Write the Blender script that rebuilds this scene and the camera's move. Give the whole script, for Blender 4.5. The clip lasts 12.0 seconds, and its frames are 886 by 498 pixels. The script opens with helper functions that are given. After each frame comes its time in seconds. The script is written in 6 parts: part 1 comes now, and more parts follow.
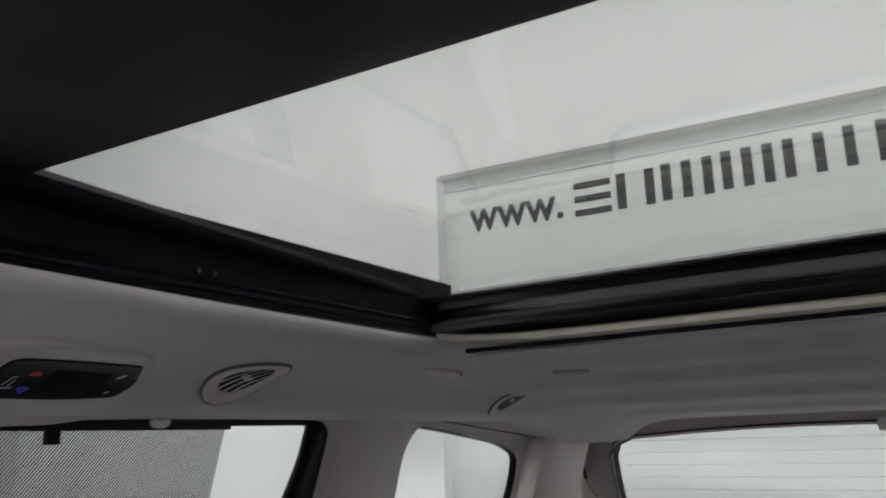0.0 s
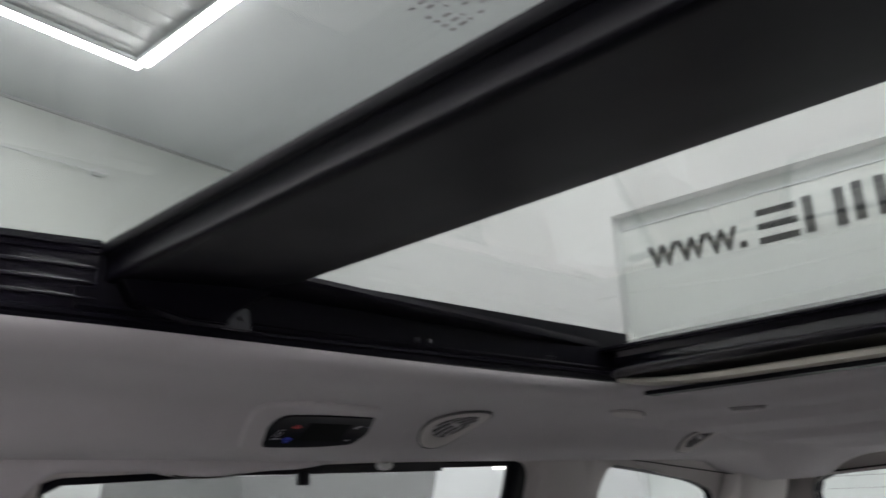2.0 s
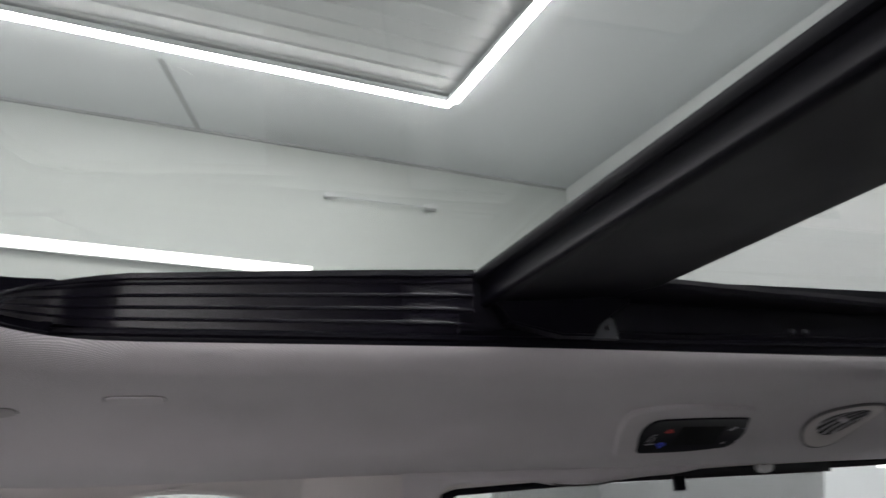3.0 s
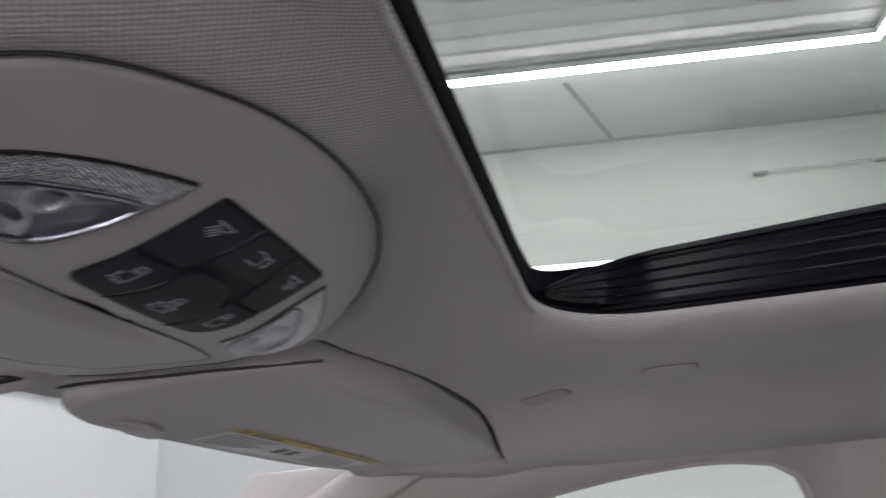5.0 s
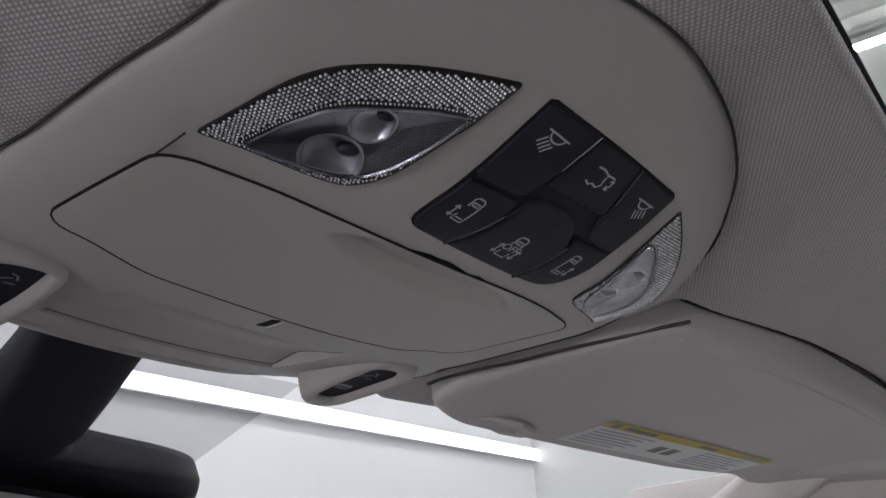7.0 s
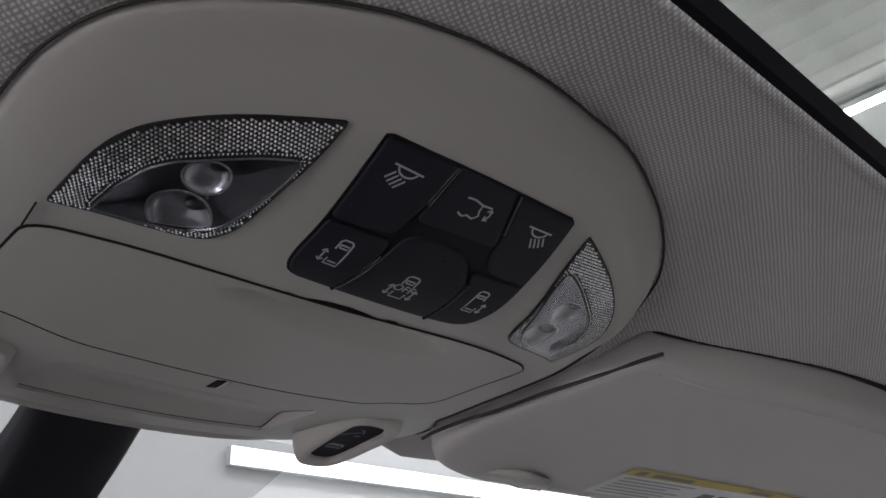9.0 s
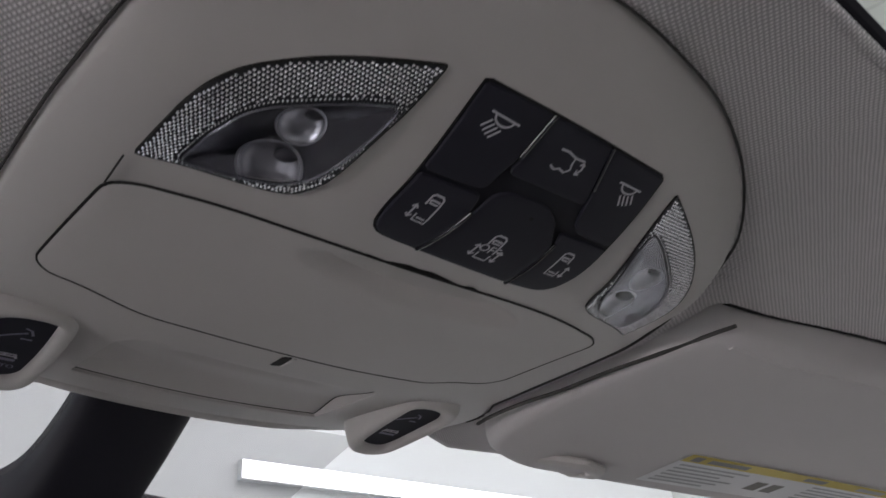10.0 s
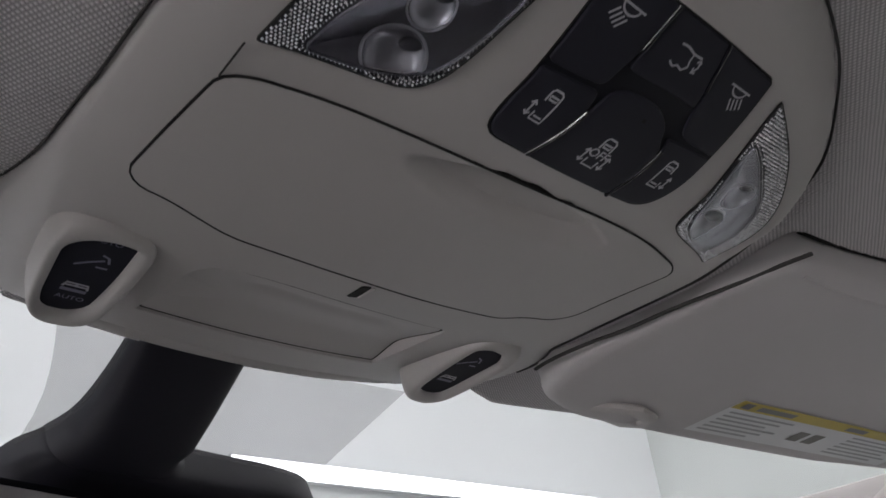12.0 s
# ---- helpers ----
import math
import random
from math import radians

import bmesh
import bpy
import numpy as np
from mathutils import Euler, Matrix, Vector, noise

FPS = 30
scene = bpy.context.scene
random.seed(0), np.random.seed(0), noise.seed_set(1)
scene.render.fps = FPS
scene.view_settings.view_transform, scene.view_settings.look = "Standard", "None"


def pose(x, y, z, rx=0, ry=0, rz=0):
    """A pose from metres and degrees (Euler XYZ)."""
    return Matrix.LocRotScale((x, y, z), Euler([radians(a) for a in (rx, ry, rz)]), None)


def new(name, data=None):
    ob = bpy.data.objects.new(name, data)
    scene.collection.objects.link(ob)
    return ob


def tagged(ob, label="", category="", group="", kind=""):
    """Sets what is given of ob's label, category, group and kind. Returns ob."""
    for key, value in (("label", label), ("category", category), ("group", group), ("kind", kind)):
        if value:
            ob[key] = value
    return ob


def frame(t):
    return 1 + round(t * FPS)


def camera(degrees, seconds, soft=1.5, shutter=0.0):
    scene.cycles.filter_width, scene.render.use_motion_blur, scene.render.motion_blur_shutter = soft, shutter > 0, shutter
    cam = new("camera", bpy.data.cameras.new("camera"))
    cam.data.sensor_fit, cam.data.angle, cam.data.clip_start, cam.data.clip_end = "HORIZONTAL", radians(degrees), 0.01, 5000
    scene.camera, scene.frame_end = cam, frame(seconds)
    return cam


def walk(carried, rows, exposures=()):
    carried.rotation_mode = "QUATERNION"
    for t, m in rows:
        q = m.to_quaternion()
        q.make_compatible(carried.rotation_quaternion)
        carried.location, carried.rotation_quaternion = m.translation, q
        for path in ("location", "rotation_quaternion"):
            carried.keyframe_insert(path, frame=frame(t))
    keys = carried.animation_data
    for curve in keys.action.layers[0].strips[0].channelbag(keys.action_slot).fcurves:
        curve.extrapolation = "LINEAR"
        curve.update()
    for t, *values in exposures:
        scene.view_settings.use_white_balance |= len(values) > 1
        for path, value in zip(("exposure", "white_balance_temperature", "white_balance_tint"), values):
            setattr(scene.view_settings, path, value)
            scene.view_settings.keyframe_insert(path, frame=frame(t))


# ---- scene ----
cam = camera(58.27, 12.0, shutter=0.4)
PATH = [
    (0.0, pose(-0.1643, -0.4063, 1.4909, 103.70, 1.59, 213.41)),
    (0.5, pose(-0.1851, -0.4004, 1.4971, 105.95, 1.67, 210.51)),
    (1.0, pose(-0.2126, -0.3750, 1.4936, 106.36, 1.84, 210.84)),
    (1.5, pose(-0.2381, -0.3379, 1.4841, 106.65, 2.23, 215.76)),
    (2.0, pose(-0.2482, -0.2997, 1.4792, 107.26, 2.58, 226.93)),
    (2.5, pose(-0.2412, -0.2776, 1.4788, 108.09, 3.06, 239.64)),
    (3.0, pose(-0.2395, -0.2742, 1.4812, 108.88, 3.25, 251.12)),
    (3.2, pose(-0.2405, -0.2711, 1.4802, 109.12, 3.10, 255.27)),
    (4.8, pose(-0.2512, -0.2328, 1.4603, 110.31, 4.24, 280.51)),
    (5.0, pose(-0.2622, -0.2148, 1.4521, 111.05, 3.92, 283.54)),
    (5.5, pose(-0.2725, -0.1769, 1.4419, 112.74, 3.81, 291.27)),
    (6.0, pose(-0.2557, -0.1797, 1.4347, 114.22, 3.59, 299.36)),
    (6.5, pose(-0.2318, -0.1908, 1.4288, 114.41, 3.50, 305.46)),
    (6.7, pose(-0.2275, -0.1878, 1.4271, 114.69, 3.15, 307.09)),
    (8.3, pose(-0.1671, -0.2108, 1.4316, 117.94, 3.52, 316.89)),
    (8.5, pose(-0.1623, -0.2291, 1.4245, 118.86, 3.40, 317.59)),
    (9.0, pose(-0.1600, -0.2408, 1.4175, 120.43, 3.48, 318.75)),
    (9.5, pose(-0.1664, -0.2339, 1.4136, 121.23, 3.71, 319.29)),
    (10.0, pose(-0.1708, -0.2086, 1.4082, 121.39, 4.10, 319.45)),
    (10.5, pose(-0.1697, -0.1820, 1.3961, 121.50, 4.53, 319.34)),
    (11.0, pose(-0.1840, -0.1560, 1.3879, 121.48, 5.00, 319.00)),
    (11.5, pose(-0.1973, -0.1747, 1.3918, 121.32, 5.37, 318.65)),
    (12.0, pose(-0.1909, -0.1626, 1.3896, 121.07, 5.51, 318.58)),
]
walk(cam, PATH, [(0.0, 0.0, 6540, 12), (1.0, -0.06, 6450, 13), (1.6, -0.06, 6430, 13), (2.5, 0.16, 6420, 13), (3.2, -0.04, 6420, 13), (5.0, -0.05, 6420, 13), (6.7, 0.02, 6420, 13), (8.5, -0.06, 6480, 11), (9.0, -0.05, 6480, 11), (9.5, 0.08, 6480, 11), (10.5, 0.14, 6450, 12), (11.5, -0.05, 6480, 11), (12.0, -0.08, 6480, 11)])

# ---- light: white strip lamps of the workshop, some added unseen ----
scene.view_settings.exposure = 0.0
world = bpy.data.worlds.new("World")
world.use_nodes = True
world.node_tree.nodes["Background"].inputs[0].default_value = (0.75, 0.80, 0.85, 1)
world.node_tree.nodes["Background"].inputs[1].default_value = 0.05
scene.world = world
CEILING_POWER = 44.0
WALL_POWER = 4.5
ADDED_SIDE_POWER = 36.0


# ---- materials ----
def principled(name, color, rough=0.5, metal=0.0, spec=0.5):
    m = bpy.data.materials.new(name)
    m.use_nodes = True
    b = m.node_tree.nodes["Principled BSDF"]
    b.inputs["Base Color"].default_value = (*color, 1)
    b.inputs["Roughness"].default_value = rough
    b.inputs["Metallic"].default_value = metal
    b.inputs["Specular IOR Level"].default_value = spec
    return m


def node(m, kind, **values):
    n = m.node_tree.nodes.new(kind)
    for k, v in values.items():
        n.inputs[k.replace("_", " ")].default_value = v
    return n


def wire(m, a, b):
    m.node_tree.links.new(a, b)


def coords(m, scale=(1, 1, 1)):
    tc = m.node_tree.nodes.new("ShaderNodeTexCoord")
    mp = m.node_tree.nodes.new("ShaderNodeMapping")
    mp.inputs["Scale"].default_value = scale
    wire(m, tc.outputs["Object"], mp.inputs["Vector"])
    return mp.outputs["Vector"]


def worn(m, color, amount=0.12, fine=900.0, broad=14.0, bump=0.15, depth=0.0004, rough=(0.4, 0.6)):
    """Two scales of variation on a plain surface: broad staining of colour and gloss, fine grain as relief."""
    b = m.node_tree.nodes["Principled BSDF"]
    v = coords(m)
    n1 = node(m, "ShaderNodeTexNoise", Scale=broad, Detail=4.0)
    n2 = node(m, "ShaderNodeTexNoise", Scale=fine, Detail=2.0)
    wire(m, v, n1.inputs["Vector"])
    wire(m, v, n2.inputs["Vector"])
    ramp = m.node_tree.nodes.new("ShaderNodeMapRange")
    ramp.inputs["To Min"].default_value, ramp.inputs["To Max"].default_value = 1 - amount, 1 + amount
    wire(m, n1.outputs["Fac"], ramp.inputs["Value"])
    mul = m.node_tree.nodes.new("ShaderNodeVectorMath")
    mul.operation = "SCALE"
    mul.inputs[0].default_value = color
    wire(m, ramp.outputs["Result"], mul.inputs["Scale"])
    wire(m, mul.outputs[0], b.inputs["Base Color"])
    rr = m.node_tree.nodes.new("ShaderNodeMapRange")
    rr.inputs["To Min"].default_value, rr.inputs["To Max"].default_value = rough
    wire(m, n1.outputs["Fac"], rr.inputs["Value"])
    wire(m, rr.outputs["Result"], b.inputs["Roughness"])
    bp = node(m, "ShaderNodeBump", Strength=bump, Distance=depth)
    wire(m, n2.outputs["Fac"], bp.inputs["Height"])
    wire(m, bp.outputs["Normal"], b.inputs["Normal"])
    return m


def plain(name, color, rough=0.5, spec=0.5, **k):
    m = principled(name, color, rough, spec=spec)
    return worn(m, color, rough=(rough - 0.08, rough + 0.08), **k)


def woven(name, color, pitch=0.0019):
    """Knitted headliner cloth: rows of small oval stitches set in a diagonal pattern."""
    m = principled(name, color, 0.9, spec=0.25)
    b = m.node_tree.nodes["Principled BSDF"]
    v = coords(m, (1 / pitch,) * 3)
    stray = node(m, "ShaderNodeTexNoise", Scale=0.22, Detail=2.0)
    wire(m, v, stray.inputs["Vector"])
    bent = m.node_tree.nodes.new("ShaderNodeVectorMath")
    bent.operation = "MULTIPLY_ADD"
    bent.inputs[1].default_value = (0.45, 0.45, 0.45)
    wire(m, stray.outputs["Color"], bent.inputs[0])
    wire(m, v, bent.inputs[2])
    sep = m.node_tree.nodes.new("ShaderNodeSeparateXYZ")
    wire(m, bent.outputs[0], sep.inputs[0])

    def calc(op, *ins):
        n = m.node_tree.nodes.new("ShaderNodeMath")
        n.operation = op
        for i, x in enumerate(ins):
            if isinstance(x, (int, float)):
                n.inputs[i].default_value = x
            else:
                wire(m, x, n.inputs[i])
        return n.outputs[0]

    x, y, z = (sep.outputs[k] for k in "XYZ")
    a = calc("SINE", calc("MULTIPLY", calc("ADD", x, calc("SUBTRACT", calc("MULTIPLY", y, 0.5), calc("MULTIPLY", z, 0.6))), 6.2832))
    c = calc("SINE", calc("MULTIPLY", calc("SUBTRACT", calc("MULTIPLY", x, 0.5), calc("ADD", y, calc("MULTIPLY", z, 0.3))), 6.2832))
    h = calc("MULTIPLY", calc("ADD", a, 1.0), calc("ADD", c, 1.0))
    h = calc("POWER", calc("MULTIPLY", h, 0.25), 0.6)
    n1 = node(m, "ShaderNodeTexNoise", Scale=0.02, Detail=4.0)
    wire(m, v, n1.inputs["Vector"])
    tone = calc("MULTIPLY", calc("ADD", calc("MULTIPLY", h, 0.66), 0.66), calc("ADD", calc("MULTIPLY", n1.outputs["Fac"], 0.2), 0.9))
    mul = m.node_tree.nodes.new("ShaderNodeVectorMath")
    mul.operation = "SCALE"
    mul.inputs[0].default_value = color
    wire(m, tone, mul.inputs["Scale"])
    wire(m, mul.outputs[0], b.inputs["Base Color"])
    bp = node(m, "ShaderNodeBump", Strength=0.5, Distance=0.0006)
    wire(m, h, bp.inputs["Height"])
    wire(m, bp.outputs["Normal"], b.inputs["Normal"])
    b.inputs["Sheen Weight"].default_value = 0.15
    return m


def pane(name, tint, gloss=1.0):
    """A thin sheet of glass: tinted straight through, mirror gloss on top by Fresnel."""
    m = bpy.data.materials.new(name)
    m.use_nodes = True
    t = m.node_tree
    t.nodes.remove(t.nodes["Principled BSDF"])
    out = t.nodes["Material Output"]
    tr = node(m, "ShaderNodeBsdfTransparent", Color=(*tint, 1))
    gl = node(m, "ShaderNodeBsdfGlossy", Roughness=0.02)
    gl.inputs["Color"].default_value = (gloss, gloss, gloss, 1)
    lw = node(m, "ShaderNodeLayerWeight", Blend=0.5)
    pw = t.nodes.new("ShaderNodeMath")
    pw.operation = "POWER"
    pw.inputs[1].default_value = 5.0
    wire(m, lw.outputs["Facing"], pw.inputs[0])
    fr = t.nodes.new("ShaderNodeMath")
    fr.operation = "MULTIPLY_ADD"
    fr.inputs[1].default_value, fr.inputs[2].default_value = 0.45, 0.03
    wire(m, pw.outputs[0], fr.inputs[0])
    mx = t.nodes.new("ShaderNodeMixShader")
    wire(m, fr.outputs[0], mx.inputs[0])
    wire(m, tr.outputs[0], mx.inputs[1])
    wire(m, gl.outputs[0], mx.inputs[2])
    wire(m, mx.outputs[0], out.inputs[0])
    return m


def mesh_cloth(name, color, pitch, cover):
    """Fine window mesh: threads and holes, in a diagonal weave."""
    m = bpy.data.materials.new(name)
    m.use_nodes = True
    t = m.node_tree
    b = t.nodes["Principled BSDF"]
    b.inputs["Base Color"].default_value = (*color, 1)
    b.inputs["Roughness"].default_value = 0.8
    v = coords(m, (1 / pitch,) * 3)
    w = node(m, "ShaderNodeTexWave", Scale=1.0)
    w.bands_direction = "DIAGONAL"
    wire(m, v, w.inputs["Vector"])
    mr = t.nodes.new("ShaderNodeMapRange")
    mr.inputs["To Min"].default_value, mr.inputs["To Max"].default_value = cover
    wire(m, w.outputs["Fac"], mr.inputs["Value"])
    tr = node(m, "ShaderNodeBsdfTransparent")
    mx = t.nodes.new("ShaderNodeMixShader")
    wire(m, mr.outputs["Result"], mx.inputs[0])
    wire(m, tr.outputs[0], mx.inputs[1])
    wire(m, b.outputs[0], mx.inputs[2])
    wire(m, mx.outputs[0], t.nodes["Material Output"].inputs[0])
    return m


def glow(name, color, power):
    m = bpy.data.materials.new(name)
    m.use_nodes = True
    t = m.node_tree
    t.nodes.remove(t.nodes["Principled BSDF"])
    e = node(m, "ShaderNodeEmission", Color=(*color, 1), Strength=power)
    wire(m, e.outputs[0], t.nodes["Material Output"].inputs[0])
    return m


CLOTH = woven("headliner_cloth", (0.66, 0.625, 0.64))
PLASTIC = plain("warm_grey_plastic", (0.55, 0.52, 0.515), 0.5, amount=0.05, bump=0.10, depth=0.0002)
TRIM = plain("beige_trim_plastic", (0.66, 0.62, 0.60), 0.55, amount=0.06, bump=0.12, depth=0.0003)
VINYL = plain("visor_vinyl", (0.60, 0.57, 0.58), 0.65, amount=0.05, fine=1600.0, bump=0.25, depth=0.0003)
DARKVINYL = plain("grey_cover_plastic", (0.42, 0.395, 0.40), 0.6, amount=0.05, bump=0.15, depth=0.0003)
CREAM = plain("cream_strip", (0.66, 0.62, 0.54), 0.5, amount=0.05)
BLACK = plain("black_plastic", (0.0046, 0.0041, 0.0078), 0.42, 0.13, amount=0.2, bump=0.08, depth=0.0003)
MATTE = plain("matt_black_frame", (0.0050, 0.0048, 0.0075), 0.9, 0.02, amount=0.2, bump=0.05)
RUBBER = plain("black_rubber", (0.0055, 0.0052, 0.0085), 0.42, 0.14, amount=0.2, bump=0.1)
SENSOR = plain("sensor_cover_plastic", (0.021, 0.020, 0.029), 0.5, 0.25, amount=0.15, bump=0.1, depth=0.0002)
SATIN = plain("satin_black_bar", (0.007, 0.006, 0.012), 0.20, 0.9, amount=0.15, bump=0.03)
PIANO = plain("gloss_black_panel", (0.005, 0.005, 0.008), 0.35, 0.10, amount=0.1, bump=0.02)
SCREEN = principled("dark_display", (0.0022, 0.0022, 0.003), 0.4, spec=0.05)
SEAM = principled("seam_shadow_gap", (0.012, 0.011, 0.011), 0.9)
GAP = principled("dim_grey_gap", (0.20, 0.19, 0.19), 0.9)
JOINT = principled("soft_grey_joint", (0.055, 0.052, 0.052), 0.9)
KEY = plain("button_dark_plastic", (0.021, 0.0205, 0.032), 0.6, 0.25, amount=0.1, bump=0.2, depth=0.0002)
GROUND = plain("switch_ground_plastic", (0.012, 0.0118, 0.018), 0.6, 0.2, amount=0.1, bump=0.1, depth=0.0002)
RIB = plain("gloss_black_rib", (0.012, 0.012, 0.018), 0.16, 0.5, amount=0.1, bump=0.02)
PRINT = principled("pale_print", (0.55, 0.53, 0.58), 0.6)
FAINT = principled("faint_print", (0.28, 0.27, 0.36), 0.6)
RED = principled("red_print", (0.7, 0.03, 0.03), 0.5)
BLUE = principled("blue_print", (0.05, 0.08, 0.75), 0.5)
LENSBASE = plain("lamp_lens_base", (0.03, 0.03, 0.034), 0.25, amount=0.1, bump=0.02)
PRISM = plain("prismatic_lens", (0.72, 0.72, 0.76), 0.14, amount=0.1, bump=0.02)
PRISM.node_tree.nodes["Principled BSDF"].inputs["Metallic"].default_value = 0.75
REFLECT = plain("lamp_reflector", (0.26, 0.26, 0.29), 0.20, amount=0.35, broad=70.0, fine=160.0, bump=0.25, depth=0.0006)
REFLECT.node_tree.nodes["Principled BSDF"].inputs["Metallic"].default_value = 0.85
CUP = plain("cup_reflector", (0.62, 0.62, 0.65), 0.25, amount=0.1, bump=0.0)
CUP.node_tree.nodes["Principled BSDF"].inputs["Metallic"].default_value = 0.7
CHROME = principled("bright_reflector", (0.75, 0.75, 0.78), 0.12, 1.0)
CLEAR = pane("clear_lens", (0.95, 0.95, 0.97))
STEEL = plain("bare_steel", (0.10, 0.10, 0.11), 0.4, amount=0.2)
STEEL.node_tree.nodes["Principled BSDF"].inputs["Metallic"].default_value = 0.9
ROOFGLASS = pane("roof_glass", (0.84, 0.85, 0.825))
SIDEGLASS = pane("side_glass", (0.90, 0.92, 0.90))
SCREENGLASS = pane("windscreen_glass", (0.93, 0.93, 0.95))
FRIT = mesh_cloth("windscreen_dot_band", (0.40, 0.40, 0.43), 0.0014, (0.30, 0.42))
SHADE = mesh_cloth("window_mesh", (0.10, 0.10, 0.095), 0.0066, (0.30, 0.94))
PAPER = plain("label_paper", (0.80, 0.80, 0.82), 0.5, amount=0.05)
YELLOW = plain("label_yellow", (0.58, 0.45, 0.08), 0.5, amount=0.05)
INK = principled("label_ink", (0.22, 0.21, 0.20), 0.6)
GREYINK = principled("label_grey_ink", (0.42, 0.42, 0.44), 0.6)
WHITE = plain("white_clip", (0.88, 0.88, 0.86), 0.4, amount=0.03)
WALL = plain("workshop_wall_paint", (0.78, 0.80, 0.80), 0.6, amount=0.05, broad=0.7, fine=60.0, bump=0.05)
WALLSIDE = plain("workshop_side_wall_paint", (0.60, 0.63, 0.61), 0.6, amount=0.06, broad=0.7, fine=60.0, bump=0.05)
SOFFIT = plain("workshop_ceiling_paint", (0.62, 0.65, 0.66), 0.6, amount=0.05, broad=0.5, fine=60.0, bump=0.05)
DIM = plain("mid_grey_strip", (0.42, 0.44, 0.44), 0.6, amount=0.05, broad=0.8, fine=60.0, bump=0.05)
PANEL = plain("ribbed_metal_ceiling", (0.62, 0.64, 0.64), 0.4, amount=0.06, broad=0.8, fine=60.0, bump=0.05)
CONCRETE = plain("workshop_floor_concrete", (0.52, 0.515, 0.51), 0.5, amount=0.12, broad=1.2, fine=50.0, bump=0.1)
# dark so that the unseen floor and left side bounce little light
CARPET = plain("van_floor_carpet", (0.09, 0.085, 0.085), 0.9, amount=0.15, bump=0.5)
LETTER = plain("dark_grey_lettering", (0.045, 0.05, 0.05), 0.5, amount=0.1)
NICHE = plain("pale_sign_board", (0.70, 0.74, 0.72), 0.5, amount=0.04, broad=1.5, fine=60.0, bump=0.05)
STRIP = glow("ceiling_led_strip", (1.0, 0.985, 1.0), CEILING_POWER)
# glow of the unseen lamp added at the left wall
ADDED_STRIP = glow("added_side_strip", (1.0, 0.965, 0.96), ADDED_SIDE_POWER)
WALLSTRIP = glow("wall_led_strip", (1.0, 0.98, 1.0), WALL_POWER)


# ---- mesh helpers ----
def obj(name, bm, mat, parent=None, label="", smooth=35):
    bmesh.ops.remove_doubles(bm, verts=bm.verts, dist=1e-6)
    bmesh.ops.recalc_face_normals(bm, faces=bm.faces)
    me = bpy.data.meshes.new(name)
    for f in bm.faces:
        f.smooth = True
    bm.to_mesh(me)
    bm.free()
    me.materials.append(mat)
    if smooth < 180:
        me.set_sharp_from_angle(angle=radians(smooth))
    ob = new(name, me)
    if parent is not None:
        ob.parent = parent
    if label:
        ob["label"] = label
    return ob


def part(name, bm, mat, parent, label="", smooth=35):
    return obj(name, bm, mat, parent, label, smooth)


def thing(name, label, category, group="", kind=""):
    return tagged(new(name), label, category, group, kind)


def setting(name, bm, mat, label, category, smooth=35):
    return tagged(obj(name, bm, mat, smooth=smooth), label, category, kind="structure")


def spline(knots, v):
    """A smooth curve through (at, value) knots."""
    xs = [k[0] for k in knots]
    ys = [k[1] for k in knots]
    if v <= xs[0]:
        return ys[0]
    if v >= xs[-1]:
        return ys[-1]
    i = max(j for j in range(len(xs) - 1) if xs[j] <= v)

    def slope(j):
        if j == 0 or j == len(xs) - 1:
            a, b = (0, 1) if j == 0 else (j - 1, j)
        else:
            a, b = j - 1, j + 1
        return (ys[b] - ys[a]) / (xs[b] - xs[a])

    h = xs[i + 1] - xs[i]
    t = (v - xs[i]) / h
    return ((2 * t**3 - 3 * t * t + 1) * ys[i] + (t**3 - 2 * t * t + t) * h * slope(i)
            + (3 * t * t - 2 * t**3) * ys[i + 1] + (t**3 - t * t) * h * slope(i + 1))


def step(t):
    t = min(1.0, max(0.0, t))
    return t * t * (3 - 2 * t)


def rounded(corners, seg=6):
    """A closed outline from corners (x, y, radius)."""
    pts, n = [], len(corners)
    for i, (x, y, r) in enumerate(corners):
        p = Vector((x, y))
        a = Vector(corners[i - 1][:2]) - p
        b = Vector(corners[(i + 1) % n][:2]) - p
        r = min(r, 0.48 * a.length, 0.48 * b.length)
        if r < 1e-6:
            pts.append(p)
            continue
        s, e = p + a.normalized() * r, p + b.normalized() * r
        for k in range(seg + 1):
            t = k / seg
            pts.append(s * (1 - t) ** 2 + p * 2 * t * (1 - t) + e * t * t)
    return pts


def even(pts, n):
    """The outline with n points at even steps."""
    L = [0.0]
    for i in range(len(pts)):
        L.append(L[-1] + (pts[(i + 1) % len(pts)] - pts[i]).length)
    out, j = [], 0
    for k in range(n):
        d = L[-1] * k / n
        while L[j + 1] < d:
            j += 1
        seg = max(L[j + 1] - L[j], 1e-9)
        out.append(pts[j].lerp(pts[(j + 1) % len(pts)], (d - L[j]) / seg))
    return out


def area(pts):
    return 0.5 * sum(pts[i - 1].x * p.y - p.x * pts[i - 1].y for i, p in enumerate(pts))


def inset(pts, d):
    sgn = 1 if area(pts) > 0 else -1
    out = []
    for i, p in enumerate(pts):
        t = (pts[(i + 1) % len(pts)] - pts[i - 1]).normalized()
        out.append(p + Vector((-t.y, t.x)) * d * sgn)
    return out


